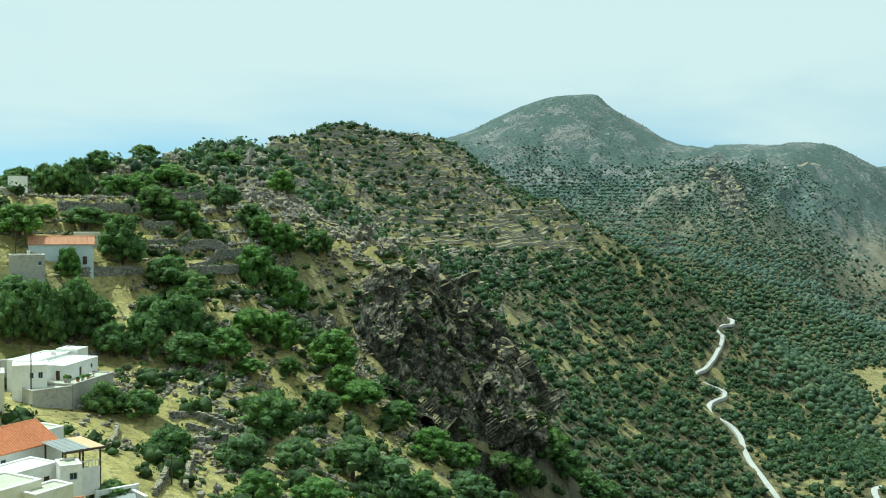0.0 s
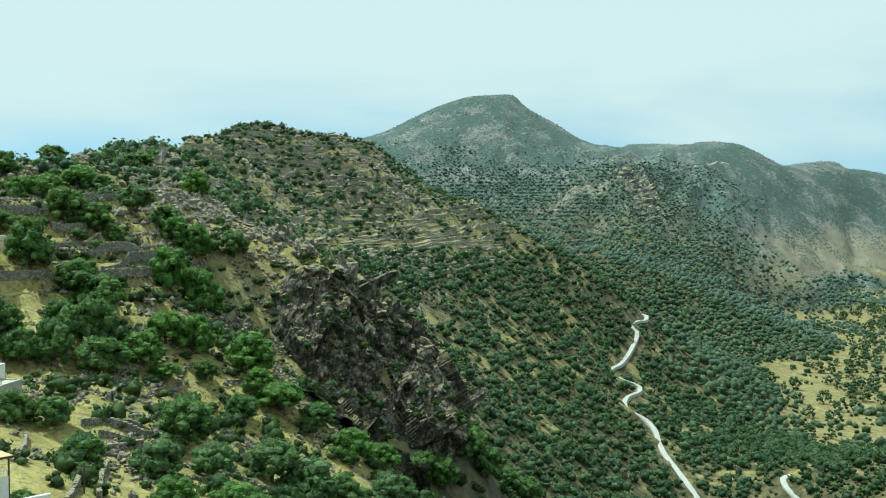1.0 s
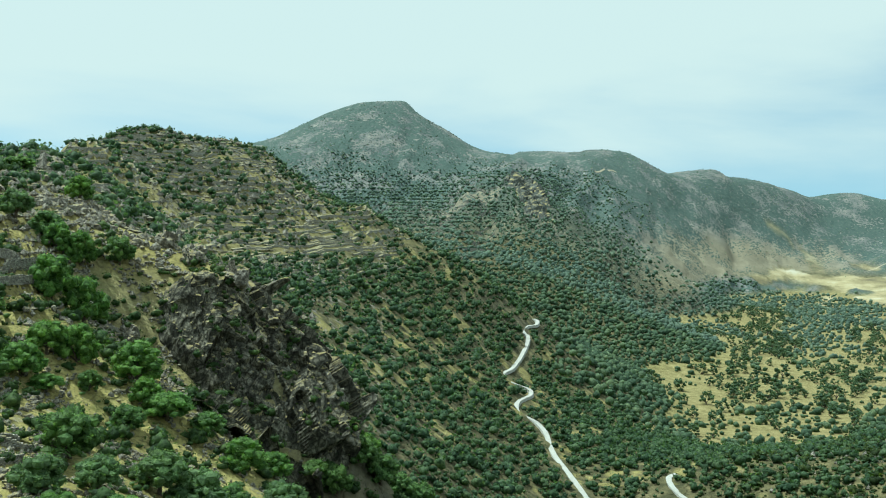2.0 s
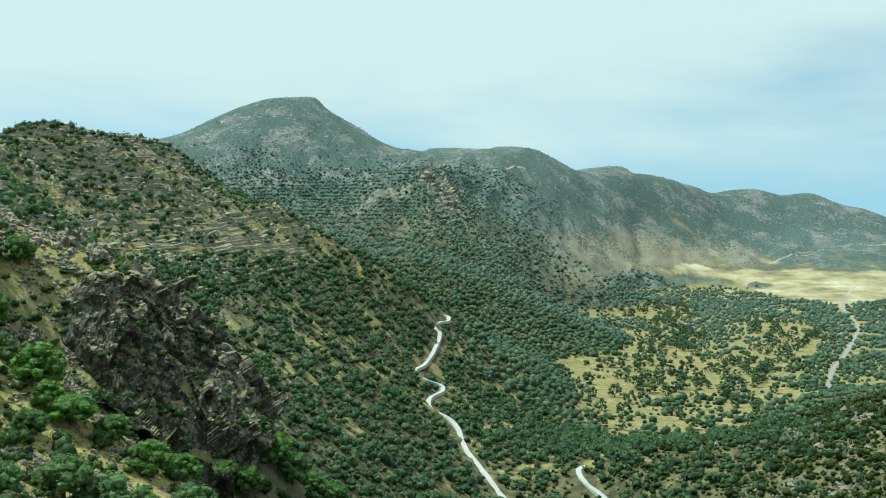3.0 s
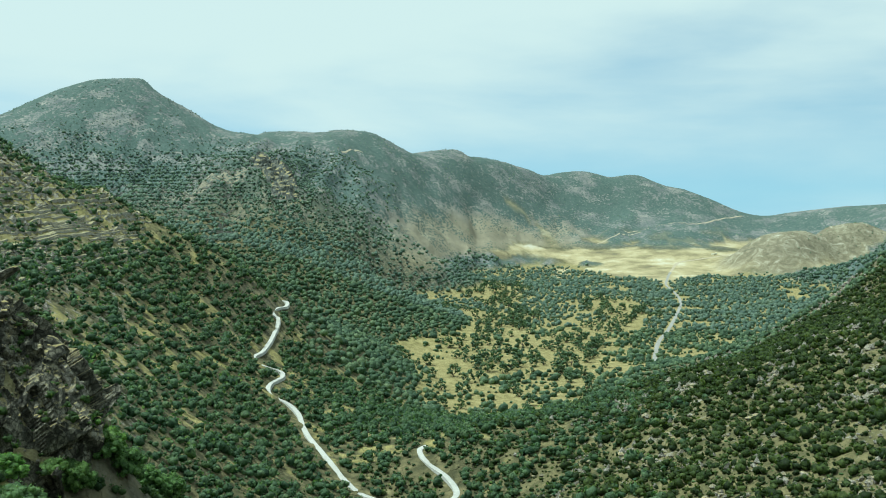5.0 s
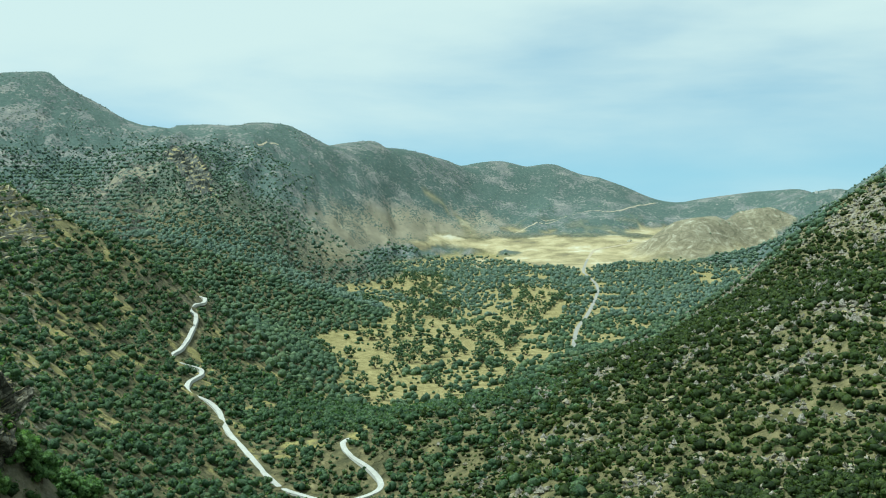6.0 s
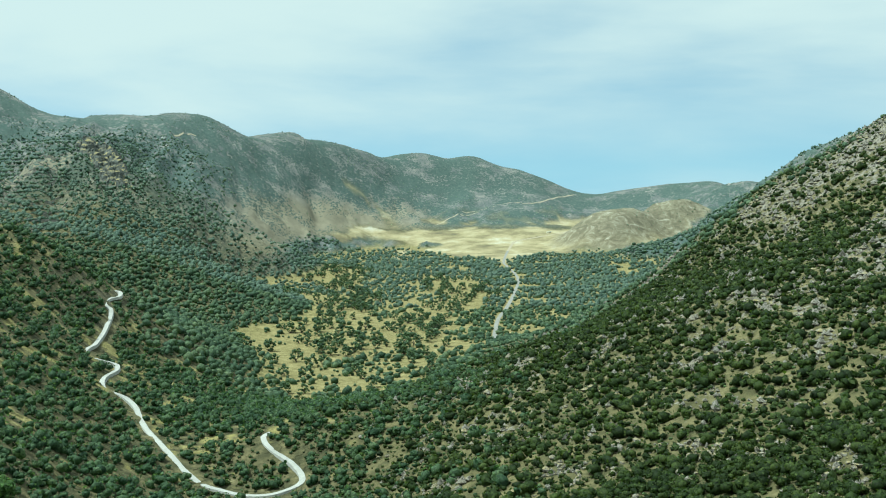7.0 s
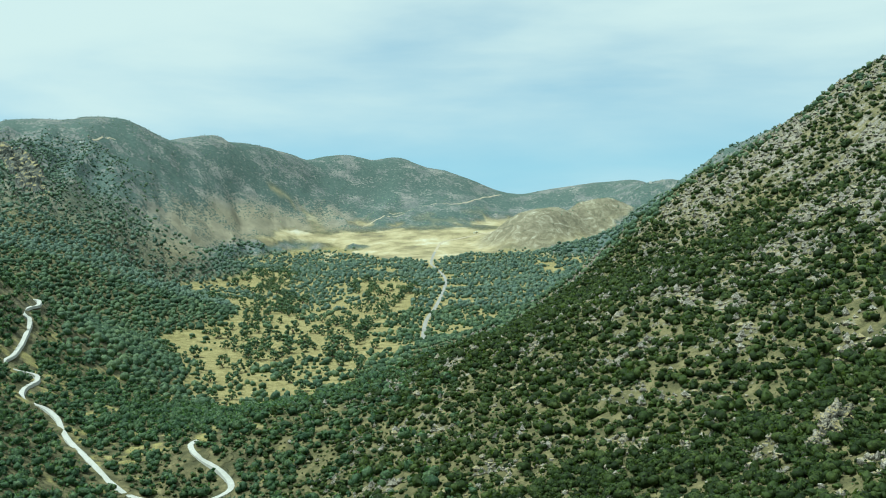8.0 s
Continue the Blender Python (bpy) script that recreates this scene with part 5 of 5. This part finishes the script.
def dry_wall(x0, y0, x1, y1, high, seed):
    """Courses of rough stones, each tilted and set a little in or out."""
    g = np.random.default_rng(seed)
    length = math.hypot(x1 - x0, y1 - y0)
    ux, uy = (x1 - x0) / length, (y1 - y0) / length
    ob = thing("dry_stone_wall", x0, y0, 0, "grey dry-stone terrace wall above dry yellow grass", "wall", group="terrace walls")
    bend = g.uniform(-1.2, 1.2)
    verts, faces = [], []
    unit = np.array([[a, b, c] for a in (-0.5, 0.5) for b in (-0.5, 0.5) for c in (-0.5, 0.5)])
    quads_ = np.array([[0, 1, 3, 2], [4, 6, 7, 5], [0, 4, 5, 1], [2, 3, 7, 6], [0, 2, 6, 4], [1, 5, 7, 3]])
    along = np.arange(0, length, 0.3)
    zs = height(x0 + ux * along, y0 + uy * along)
    level = -0.4
    while level < high:
        course = g.uniform(0.3, 0.48)
        s = 0.0
        while s < length:
            w = g.uniform(0.4, 0.95)
            z = np.interp(s, along, zs) + level + course / 2 + 0.15 * math.sin(s * 0.6 + seed)
            off = bend * math.sin(math.pi * s / length) + g.uniform(-0.09, 0.09)
            q = unit * np.array([w * 0.98, g.uniform(0.6, 0.85), course * 1.02]) + g.uniform(-0.07, 0.07, (8, 3))
            t = g.uniform(-0.12, 0.12)
            q = np.column_stack([q[:, 0] * math.cos(t) - q[:, 2] * math.sin(t), q[:, 1], q[:, 0] * math.sin(t) + q[:, 2] * math.cos(t)])
            c = s + w / 2
            faces.append(quads_ + 8 * len(verts))
            verts.append(np.column_stack([ux * (c + q[:, 0]) - uy * (off + q[:, 1]), uy * (c + q[:, 0]) + ux * (off + q[:, 1]), z + q[:, 2]]))
            s += w
        level += course
    part("stones", mesh_from("stones", np.concatenate(verts), np.concatenate(faces), WALLSTONE, False), ob)["kind"] = "stuff"


for k, run in enumerate(WALL_RUNS):
    dry_wall(*run, 900 + k)

# long terrace walls that follow the contours of the old fields
def contour_walls(count, r0, r1, a0, a1, zmin, high, pace, seed):
    g = np.random.default_rng(seed)
    a, r = np.radians(g.uniform(a0, a1, count)), np.sqrt(g.uniform(r0 ** 2, r1 ** 2, count))
    p = np.stack([r * np.sin(a), r * np.cos(a)], -1)
    p = p[base_height(p[:, 0], p[:, 1]) > zmin]
    track = []
    for k in range(10):
        h0 = base_height(p[:, 0], p[:, 1])
        gx_, gy_ = base_height(p[:, 0] + 4, p[:, 1]) - h0, base_height(p[:, 0], p[:, 1] + 4) - h0
        n = np.hypot(gx_, gy_) + 1e-6
        way = np.stack([-gy_ / n, gx_ / n], -1)
        track.append(np.concatenate([p, way], 1))
        p = p + way * pace * g.uniform(0.8, 1.2, (len(p), 1))
    track = np.stack(track, 1)
    length = g.integers(4, 11, len(p))
    verts, faces, treads, tread_faces = [], [], [], []
    for line, n in zip(track, length):
        line = line[:n]
        z = height(line[:, 0], line[:, 1])
        q = line[:, :2]
        side = np.stack([-line[:, 3], line[:, 2]], -1)
        top = z + high * g.uniform(0.7, 1.15, n)
        rows = [np.column_stack([q - side * 0.6, z - 2]), np.column_stack([q - side * 0.45, top]), np.column_stack([q + side * 0.45, top + g.uniform(-0.2, 0.2, n)]), np.column_stack([q + side * 0.6, z - 2])]
        lip = np.stack([np.column_stack([q + side * 0.3, top + 0.06]), np.column_stack([q - side * high * 2.6, top + 0.3])], 1).reshape(-1, 3)
        ti = np.arange(n * 2).reshape(n, 2) + sum(len(o) for o in treads)
        tread_faces.append(np.column_stack([ti[:-1, 0], ti[1:, 0], ti[1:, 1], ti[:-1, 1]]))
        treads.append(lip)
        v = np.stack(rows, 1).reshape(-1, 3)
        idx = np.arange(n * 4).reshape(n, 4) + sum(len(o) for o in verts)
        faces.append(np.stack([idx[:-1, :-1], idx[:-1, 1:], idx[1:, 1:], idx[1:, :-1]], -1).reshape(-1, 4))
        verts.append(v)
    if high < 1.5:
        tagged(new("terrace_ledges", mesh_from("terrace_ledges", np.concatenate(treads), np.concatenate(tread_faces), TREAD, False)), "narrow level ledges of dry grass behind terrace walls", "terraces", kind="stuff")
    return mesh_from("terrace_walls", np.concatenate(verts), np.concatenate(faces), WALLSTONE, False)


tagged(new("terrace_walls", contour_walls(1250, 480, 1090, -12, 9, 290, 1.1, 8.0, 3)), "low grey stone terrace walls ringing the hill", "walls", kind="stuff")
tagged(new("terrace_walls", contour_walls(200, 1750, 2600, 1, 14, 250, 1.8, 16.0, 4)), "faint old terrace walls on the far slope", "walls", kind="stuff")

# oaks of the open meadow in the valley; each opening by its bearing, distance and half-widths
OPENINGS = [(27.8, 2330, 1.5, 190), (25.6, 1760, 2.0, 170), (28.7, 1850, 1.1, 120), (26.7, 1340, 1.9, 140), (23.2, 1490, 1.0, 170), (31.0, 1540, 1.5, 75),
            (31.3, 1335, 2.1, 75), (32.8, 1195, 0.9, 45), (25.4, 1095, 0.7, 40), (23.4, 1190, 0.5, 75), (29.8, 1145, 0.55, 34), (34.7, 2050, 1.6, 130),
            (35.0, 1800, 1.0, 120), (33.1, 1735, 0.8, 95), (28.9, 1600, 0.8, 90), (20.0, 1100, 0.6, 30)]


def meadow(x, y):
    """Open dry pasture on the valley floor, broken into patches by its trees."""
    a, r = bearing(x, y), np.hypot(x, y)
    a, r = a + 3.4 * (fbm(x / 70, y / 70, octaves=4, seed=47) - 0.5), r + 330 * (fbm(x / 70, y / 70, octaves=4, seed=48) - 0.5)
    best = np.zeros(np.shape(a))
    for a0, r0, wa, wr in OPENINGS:
        best = np.maximum(best, 1 - smooth(0.75, 1.12, np.hypot((a - a0) / wa, (r - r0) / wr) / 1.24))
    return best


rng = np.random.default_rng(5)
a, r = np.radians(rng.uniform(19.5, 37, 6000)), np.sqrt(rng.uniform(1040 ** 2, 2500 ** 2, 6000))
x, y = r * np.sin(a), r * np.cos(a)
keep = (height(x, y) < 122) & (meadow(x, y) > 0.06) & (fbm(x / 45, y / 60, octaves=3, seed=46) > 0.56 - 0.3 * rng.random(6000))
made = []
for p, q in zip(x[keep], y[keep]):
    if len(made) < 290 and all((p - u) ** 2 + (q - v) ** 2 > 210 for u, v in made):
        w = 13 + 12 * rng.random() ** 1.5
        plant(p, q, w, w * rng.uniform(0.62, 0.82), "m", "oaks of the valley pasture", rng.uniform(0, 360), len(made))
        made.append((p, q))


# shrubs and woods that nobody could count
def cover(x, y, z):
    """Share of the ground under shrubs."""
    a, r = bearing(x, y), np.hypot(x, y)
    patch = fbm(x / 60, y / 60, octaves=4, seed=51)
    hill = (0.92 - 0.2 * smooth(560, 640, r) * (r < 1200)) * smooth(0.24, 0.46, patch)
    slope = 0.97 * smooth(0.16, 0.32, patch)
    fine = fbm(x / 19, y / 19, octaves=3, seed=52)
    east = 0.95 * smooth(0.24, 0.4, 0.35 * patch + 0.65 * fine)
    c = np.where((a < 12) & (z > 300), hill, slope)
    east = east * (1 - 0.3 * smooth(290, 370, z))
    east = east * (1 - 0.72 * rock_patch(x, y, z))
    c = np.where((a > 28 + 8 * (patch - 0.5)) & (r < 1250), east, c)
    flat = flatness(z)
    thin = smooth(20, 22.5, a) * (1 - smooth(34.5, 37, a)) * smooth(1020, 1120, r) * (1 - smooth(2150, 2450, r))
    c = np.where(flat > 0.5, 0.9 * smooth(0.26, 0.46, patch) * (1 - 0.5 * thin) * (1 - meadow(x, y) * 0.985), c)
    for mx, my, rad, top in MOUNDS:
        c = c * smooth(0.9, 1.2, np.hypot(x - mx, y - my) / rad)
    c = c * (1 - pale_earth(x, y, z)) * (1 - 0.96 * open_ground(x, y)) * (1 - 0.93 * bare_slope(x, y, z)) * (1 - 0.9 * field_share(x, y)) * (1 - smooth(2300, 2900, r) * 0.35)
    # the village slope is mostly open grass
    near = (1 - smooth(285, 340, r)) * (a < 1)
    near = np.maximum(near, (1 - smooth(400, 440, r)) * smooth(-30, -24, a) * (1 - smooth(-8, -5, a)))
    c = c * (1 - 0.5 * near * (1 - 0.6 * smooth(-11, -8, a)))
    c = c * (1 - 0.8 * shelf(x, y)) * (1 - 0.9 * ochre_gap(x, y))
    c = c * (1 - 0.85 * crag_mask(x, y) * smooth(318, 335, r) * smooth(-4.0, 0.5, a + 6 * (patch - 0.5))) * (1 - 0.9 * outcrop_mask(x, y))
    return c


def far_from(x, y, spots_, reach):
    """True where no listed spot is within reach (by a grid of cells)."""
    keys = set()
    n = max(1, int(math.ceil(reach / 3.0)))
    for p, q in spots_:
        i, j = int(p // 3), int(q // 3)
        for di in range(-n, n + 1):
            for dj in range(-n, n + 1):
                if di * di + dj * dj <= n * n:
                    keys.add((i + di, j + dj))
    return np.array([(i, j) not in keys for i, j in zip((x // 3).astype(int), (y // 3).astype(int))])


def scatter(r0, r1, a0, a1, step, seed, chance):
    """Jittered grid of spots in a sector, kept by chance(x, y, z)."""
    g = np.random.default_rng(seed)
    x, y = np.meshgrid(np.arange(-r1, r1, step), np.arange(0, r1, step))
    x, y = x.ravel() + g.uniform(-0.5, 0.5, x.size) * step, y.ravel() + g.uniform(-0.5, 0.5, y.size) * step
    a, r = bearing(x, y), np.hypot(x, y)
    keep = (r > r0) & (r < r1) & (a > a0) & (a < a1)
    x, y = x[keep], y[keep]
    z = height(x, y)
    keep = g.random(len(x)) < chance(x, y, z)
    x, y, z = x[keep], y[keep], z[keep]
    keep = far_from(x, y, near_road, 3.4)
    return x[keep], y[keep], z[keep], g


near_road = road_spots


def bushes(name, x, y, z, g, sizes, shape, cards, card_size, leaf, label, tall=0.78, rounded=False, lobes=1):
    """Many shrubs in one mesh: a lumpy body each, and sprays of leaves on it."""
    n = len(x)
    v0, f0 = shape
    centre = np.stack([x, y, z + sizes * 0.5 * tall * 0.55], -1)
    verts, faces = [], []
    for lobe in range(lobes):
        s = (sizes * (1.0 if lobes == 1 else 0.74 if lobe == 0 else g.uniform(0.32, 0.58, n)))[:, None, None]
        lump = 0.6 + 0.62 * g.random((n, len(v0), 1))
        turn = g.uniform(0, 2 * math.pi, n)
        c, d = np.cos(turn)[:, None], np.sin(turn)[:, None]
        stretch = g.uniform(0.85, 1.2, (n, 1))
        bx, by = v0[None, :, 0] * stretch, v0[None, :, 1] / stretch
        body = np.stack([bx * c - by * d, bx * d + by * c, np.broadcast_to(v0[None, :, 2], bx.shape) * tall * g.uniform(0.8, 1.15, (n, 1))], -1) * lump * s * 0.5
        at = centre
        if lobe:
            out = g.uniform(0, 2 * math.pi, n)
            far_out = g.uniform(0.22, 0.46, n)
            at = centre + np.stack([far_out * np.cos(out), far_out * np.sin(out), g.uniform(-0.18, 0.2, n)], -1) * sizes[:, None]
        faces.append((f0[None] + (np.arange(n) * len(v0))[:, None, None]).reshape(-1, 3) + n * len(v0) * lobe)
        verts.append((body + at[:, None]).reshape(-1, 3))
    verts, faces = np.concatenate(verts), np.concatenate(faces)
    if cards:
        global rng
        rng = g
        o = g.normal(size=(n * cards, 3))
        o[:, 2] = np.abs(o[:, 2]) * 0.9 + 0.05
        o /= np.linalg.norm(o, axis=1, keepdims=True)
        big = np.repeat(sizes, cards)
        at = np.repeat(centre, cards, 0) + o * big[:, None] * 0.5 * np.array([1, 1, tall]) * g.uniform(0.8, 1.12, (n * cards, 1))
        lv, lf = leaf_cards(at, o, card_size * big)
        faces = np.concatenate([faces, lf + len(verts)])
        verts = np.concatenate([verts, lv])
    me = mesh_from(name, verts, faces, leaf, rounded)
    return tagged(new(name, me), label, "shrubs", kind="stuff")


def sized(g, n, lo, hi):
    return lo + (hi - lo) * g.random(n) ** 1.6


def hill_small(x, y, z):
    """Shrubs stay smaller on the old terraces."""
    return np.where((bearing(x, y) < 12) & (z > 300) & (np.hypot(x, y) > 430), 0.85, 1.0)


x, y, z, g = scatter(150, 430, -27, 64, 4.1, 101, cover)
keep = far_from(x, y, [(p, q) for p, q, w in tree_spots if math.hypot(p, q) < 500], 4.0) & far_from(x, y, house_yards, 9.0)
x, y, z = x[keep], y[keep], z[keep]
east = bearing(x, y) + g.uniform(-7, 7, len(x)) > 16
for side, leaf, words in ((east, LEAF_DARK, "dark green shrubs crowding a stony hillside"), (~east, LEAF_SCRUB, "green rounded shrubs scattered over a stony slope")):
    bushes("shrubs", x[side], y[side], z[side], g, sized(g, int(side.sum()), 1.8, 7.8) * (1.2 if leaf is LEAF_DARK else 0.9), ICO1, 24, 0.09, leaf, words, 0.85, True, 4)
x, y, z, g = scatter(430, 1130, -27, 63, 5.8, 102, lambda x, y, z: cover(x, y, z) * ((np.hypot(x, y) < 1000) | (bearing(x, y) < 17)))
east = bearing(x, y) + g.uniform(-7, 7, len(x)) + 10 * (fbm(x / 70, y / 70, seed=55) - 0.5) > 33
for side, leaf, words in ((east, LEAF_DARK, "dense dark shrubs on a rocky hillside"), (~east, LEAF_MID_HAZED, "dense green oak scrub covering the valley side")):
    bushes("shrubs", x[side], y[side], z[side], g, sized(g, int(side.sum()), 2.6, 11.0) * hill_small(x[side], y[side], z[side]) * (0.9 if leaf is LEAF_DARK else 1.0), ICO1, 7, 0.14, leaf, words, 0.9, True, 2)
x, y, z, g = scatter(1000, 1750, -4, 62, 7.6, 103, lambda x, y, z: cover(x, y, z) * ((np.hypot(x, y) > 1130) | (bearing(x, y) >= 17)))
bushes("woodland", x, y, z, g, sized(g, len(x), 4.0, 12.5) * np.where(((bearing(x, y) < 14) & (z > 240)) | ((bearing(x, y) > 36) & (z > 130)), 0.7, 1.0), ICO1, 0, 0.2, LEAF_FAR_HAZED, "dense woodland of rounded oaks on the valley floor", 0.9, True)
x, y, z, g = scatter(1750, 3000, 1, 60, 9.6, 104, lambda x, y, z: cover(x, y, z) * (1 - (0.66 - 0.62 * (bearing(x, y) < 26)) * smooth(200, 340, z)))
bushes("woodland", x, y, z, g, sized(g, len(x), 5.0, 13.0) * (1 - 0.25 * smooth(200, 330, z) - 0.4 * smooth(420, 500, z)), ICO1, 0, 0.2, LEAF_HIGH_HAZED, "thinning far woodland climbing the mountain foot", 0.95, True)

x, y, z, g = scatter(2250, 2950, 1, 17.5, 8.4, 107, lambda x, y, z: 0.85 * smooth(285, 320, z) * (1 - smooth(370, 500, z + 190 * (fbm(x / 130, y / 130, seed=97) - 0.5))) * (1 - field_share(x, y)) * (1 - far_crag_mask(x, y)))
bushes("woodland", x, y, z, g, sized(g, len(x), 5.0, 12.0), OCTA, 0, 0.2, LEAF_HIGH_HAZED, "dark band of woodland under the high peak", 0.9, True)

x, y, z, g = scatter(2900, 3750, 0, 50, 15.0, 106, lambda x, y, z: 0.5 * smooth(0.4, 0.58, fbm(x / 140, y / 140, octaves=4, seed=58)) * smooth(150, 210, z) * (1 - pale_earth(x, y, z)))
bushes("far_shrubs", x, y, z, g, sized(g, len(x), 2.5, 5.5), OCTA, 0, 0.2, LEAF_HIGH_HAZED, "scattered shrubs dotting the far mountain slopes", 0.8, True)

# low cushions of thorny scrub in the open ground
x, y, z, g = scatter(150, 620, -27, 64, 3.6, 105, lambda x, y, z: 0.3 * smooth(0.42, 0.58, fbm(x / 15, y / 15, octaves=3, seed=57)))
keep = far_from(x, y, house_yards, 9.0)
x, y, z = x[keep], y[keep], z[keep]
bushes("low_scrub", x, y, z, g, sized(g, len(x), 0.9, 2.4), ICO1, 0, 0.2, LEAF_OLIVE, "low grey-green cushions of thorny scrub on dry grass", 0.6, True)


# loose boulders
def stony(x, y, z):
    a, r = bearing(x, y), np.hypot(x, y)
    patch = smooth(0.43, 0.58, fbm(x / 22, y / 22, octaves=4, seed=71))
    east = (a > 28) * (0.06 + 0.94 * rock_patch(x, y, z))
    west = (a < 4) * 0.75
    return np.where(a > 10, east, patch * west) * (1 - flatness(z))


def rocks(name, x, y, z, g, sizes, label, shape=ICO1):
    n = len(x)
    v0, f0 = shape
    q = v0[None] * (0.55 + 0.8 * g.random((n, len(v0), 1))) * np.stack([g.uniform(0.7, 1.4, n), g.uniform(0.7, 1.4, n), g.uniform(0.6, 1.3, n)], -1)[:, None]
    verts = (q * sizes[:, None, None] * 0.5 + np.stack([x, y, z + sizes * 0.2], -1)[:, None]).reshape(-1, 3)
    faces = (f0[None] + (np.arange(n) * len(v0))[:, None, None]).reshape(-1, 3)
    return tagged(new(name, mesh_from(name, verts, faces, BOULDER, False)), label, "boulders", kind="stuff")


x, y, z, g = scatter(150, 480, -27, 64, 2.6, 111, stony)
rocks("boulders", x, y, z, g, sized(g, len(x), 0.7, 3.8) * np.where((bearing(x, y) < 4) & (np.hypot(x, y) < 340), 0.5, 1.0), "pale grey boulders strewn between shrubs")
x, y, z, g = scatter(480, 1150, -27, 63, 5.0, 112, stony)
rocks("boulders", x, y, z, g, sized(g, len(x), 1.6, 6.0), "pale rock outcrops breaking through the scrub", OCTA)


def rubble_lines(name, count, r0, r1, a0, a1, lo, hi, length, label, seed):
    """Tumbled field walls: loose stones heaped along lines that run with the slope or across it."""
    g = np.random.default_rng(seed)
    a, r = np.radians(g.uniform(a0, a1, count)), np.sqrt(g.uniform(r0 ** 2, r1 ** 2, count))
    px, py = r * np.sin(a), r * np.cos(a)
    h0 = base_height(px, py)
    dx, dy = base_height(px + 3, py) - h0, base_height(px, py + 3) - h0
    along = np.arctan2(dx, -dy) + np.where(g.random(count) < 0.3, math.pi / 2, 0) + g.normal(0, 0.2, count)
    xs, ys = [], []
    for k in range(count):
        n = int(length * g.uniform(0.5, 1.4) * 2.6 / lo ** 0.5)
        s = np.linspace(0, 1, n) * length * n / (length * 2.6)
        turn = along[k] + 0.5 * np.sin(s * 0.12 + k)
        wide = g.normal(0, 0.45 * lo + 0.3, n)
        xs.append(px[k] + s * np.cos(turn) - wide * np.sin(turn))
        ys.append(py[k] + s * np.sin(turn) + wide * np.cos(turn))
    x, y = np.concatenate(xs), np.concatenate(ys)
    keep = far_from(x, y, house_yards, 8.0)
    x, y = x[keep], y[keep]
    rocks(name, x, y, height(x, y) + 0.3 * g.random(len(x)), g, sized(g, len(x), lo, hi), label, ICO1 if r0 < 250 else OCTA)


rubble_lines("field_stones", 165, 165, 395, -21, -1, 0.5, 1.5, 15.0, "tumbled grey field walls between trees and dry grass", 121)
rubble_lines("field_stones", 75, 330, 900, 30, 62, 0.8, 2.4, 20.0, "broken pale ledges running across the rocky hillside", 122)
rubble_lines("field_stones", 110, 285, 470, -12, 4, 0.8, 2.6, 16.0, "jumbled pale blocks along the top of the crag", 123)

# low bright shrubs filling the gaps of the rocky hillside
x, y, z, g = scatter(200, 1150, 20, 64, 4.7, 124, lambda x, y, z: 0.85 * smooth(0.26, 0.42, fbm(x / 24, y / 24, octaves=3, seed=59)) * (1 - flatness(z)) * (1 - 0.5 * rock_patch(x, y, z)) * ((np.hypot(x, y) < 700) | (bearing(x, y) > 33)))
bushes("low_scrub", x, y, z, g, sized(g, len(x), 1.4, 5.0), ICO1, 3, 0.16, LEAF_DARK, "low fresh green shrubs between pale rocks", 0.8)

# shrubs and tufts on the ledges of the crag
g = np.random.default_rng(131)
seat_ = ledges["rock_crag"][g.choice(len(ledges["rock_crag"]), 330, replace=False)]
bushes("crag_shrubs", seat_[:, 0], seat_[:, 1], seat_[:, 2] - 0.2, g, sized(g, len(seat_), 1.0, 4.6), ICO1, 26, 0.07, LEAF_SCRUB, "green shrubs rooted on the ledges of a dark crag", 0.85, True, 3)
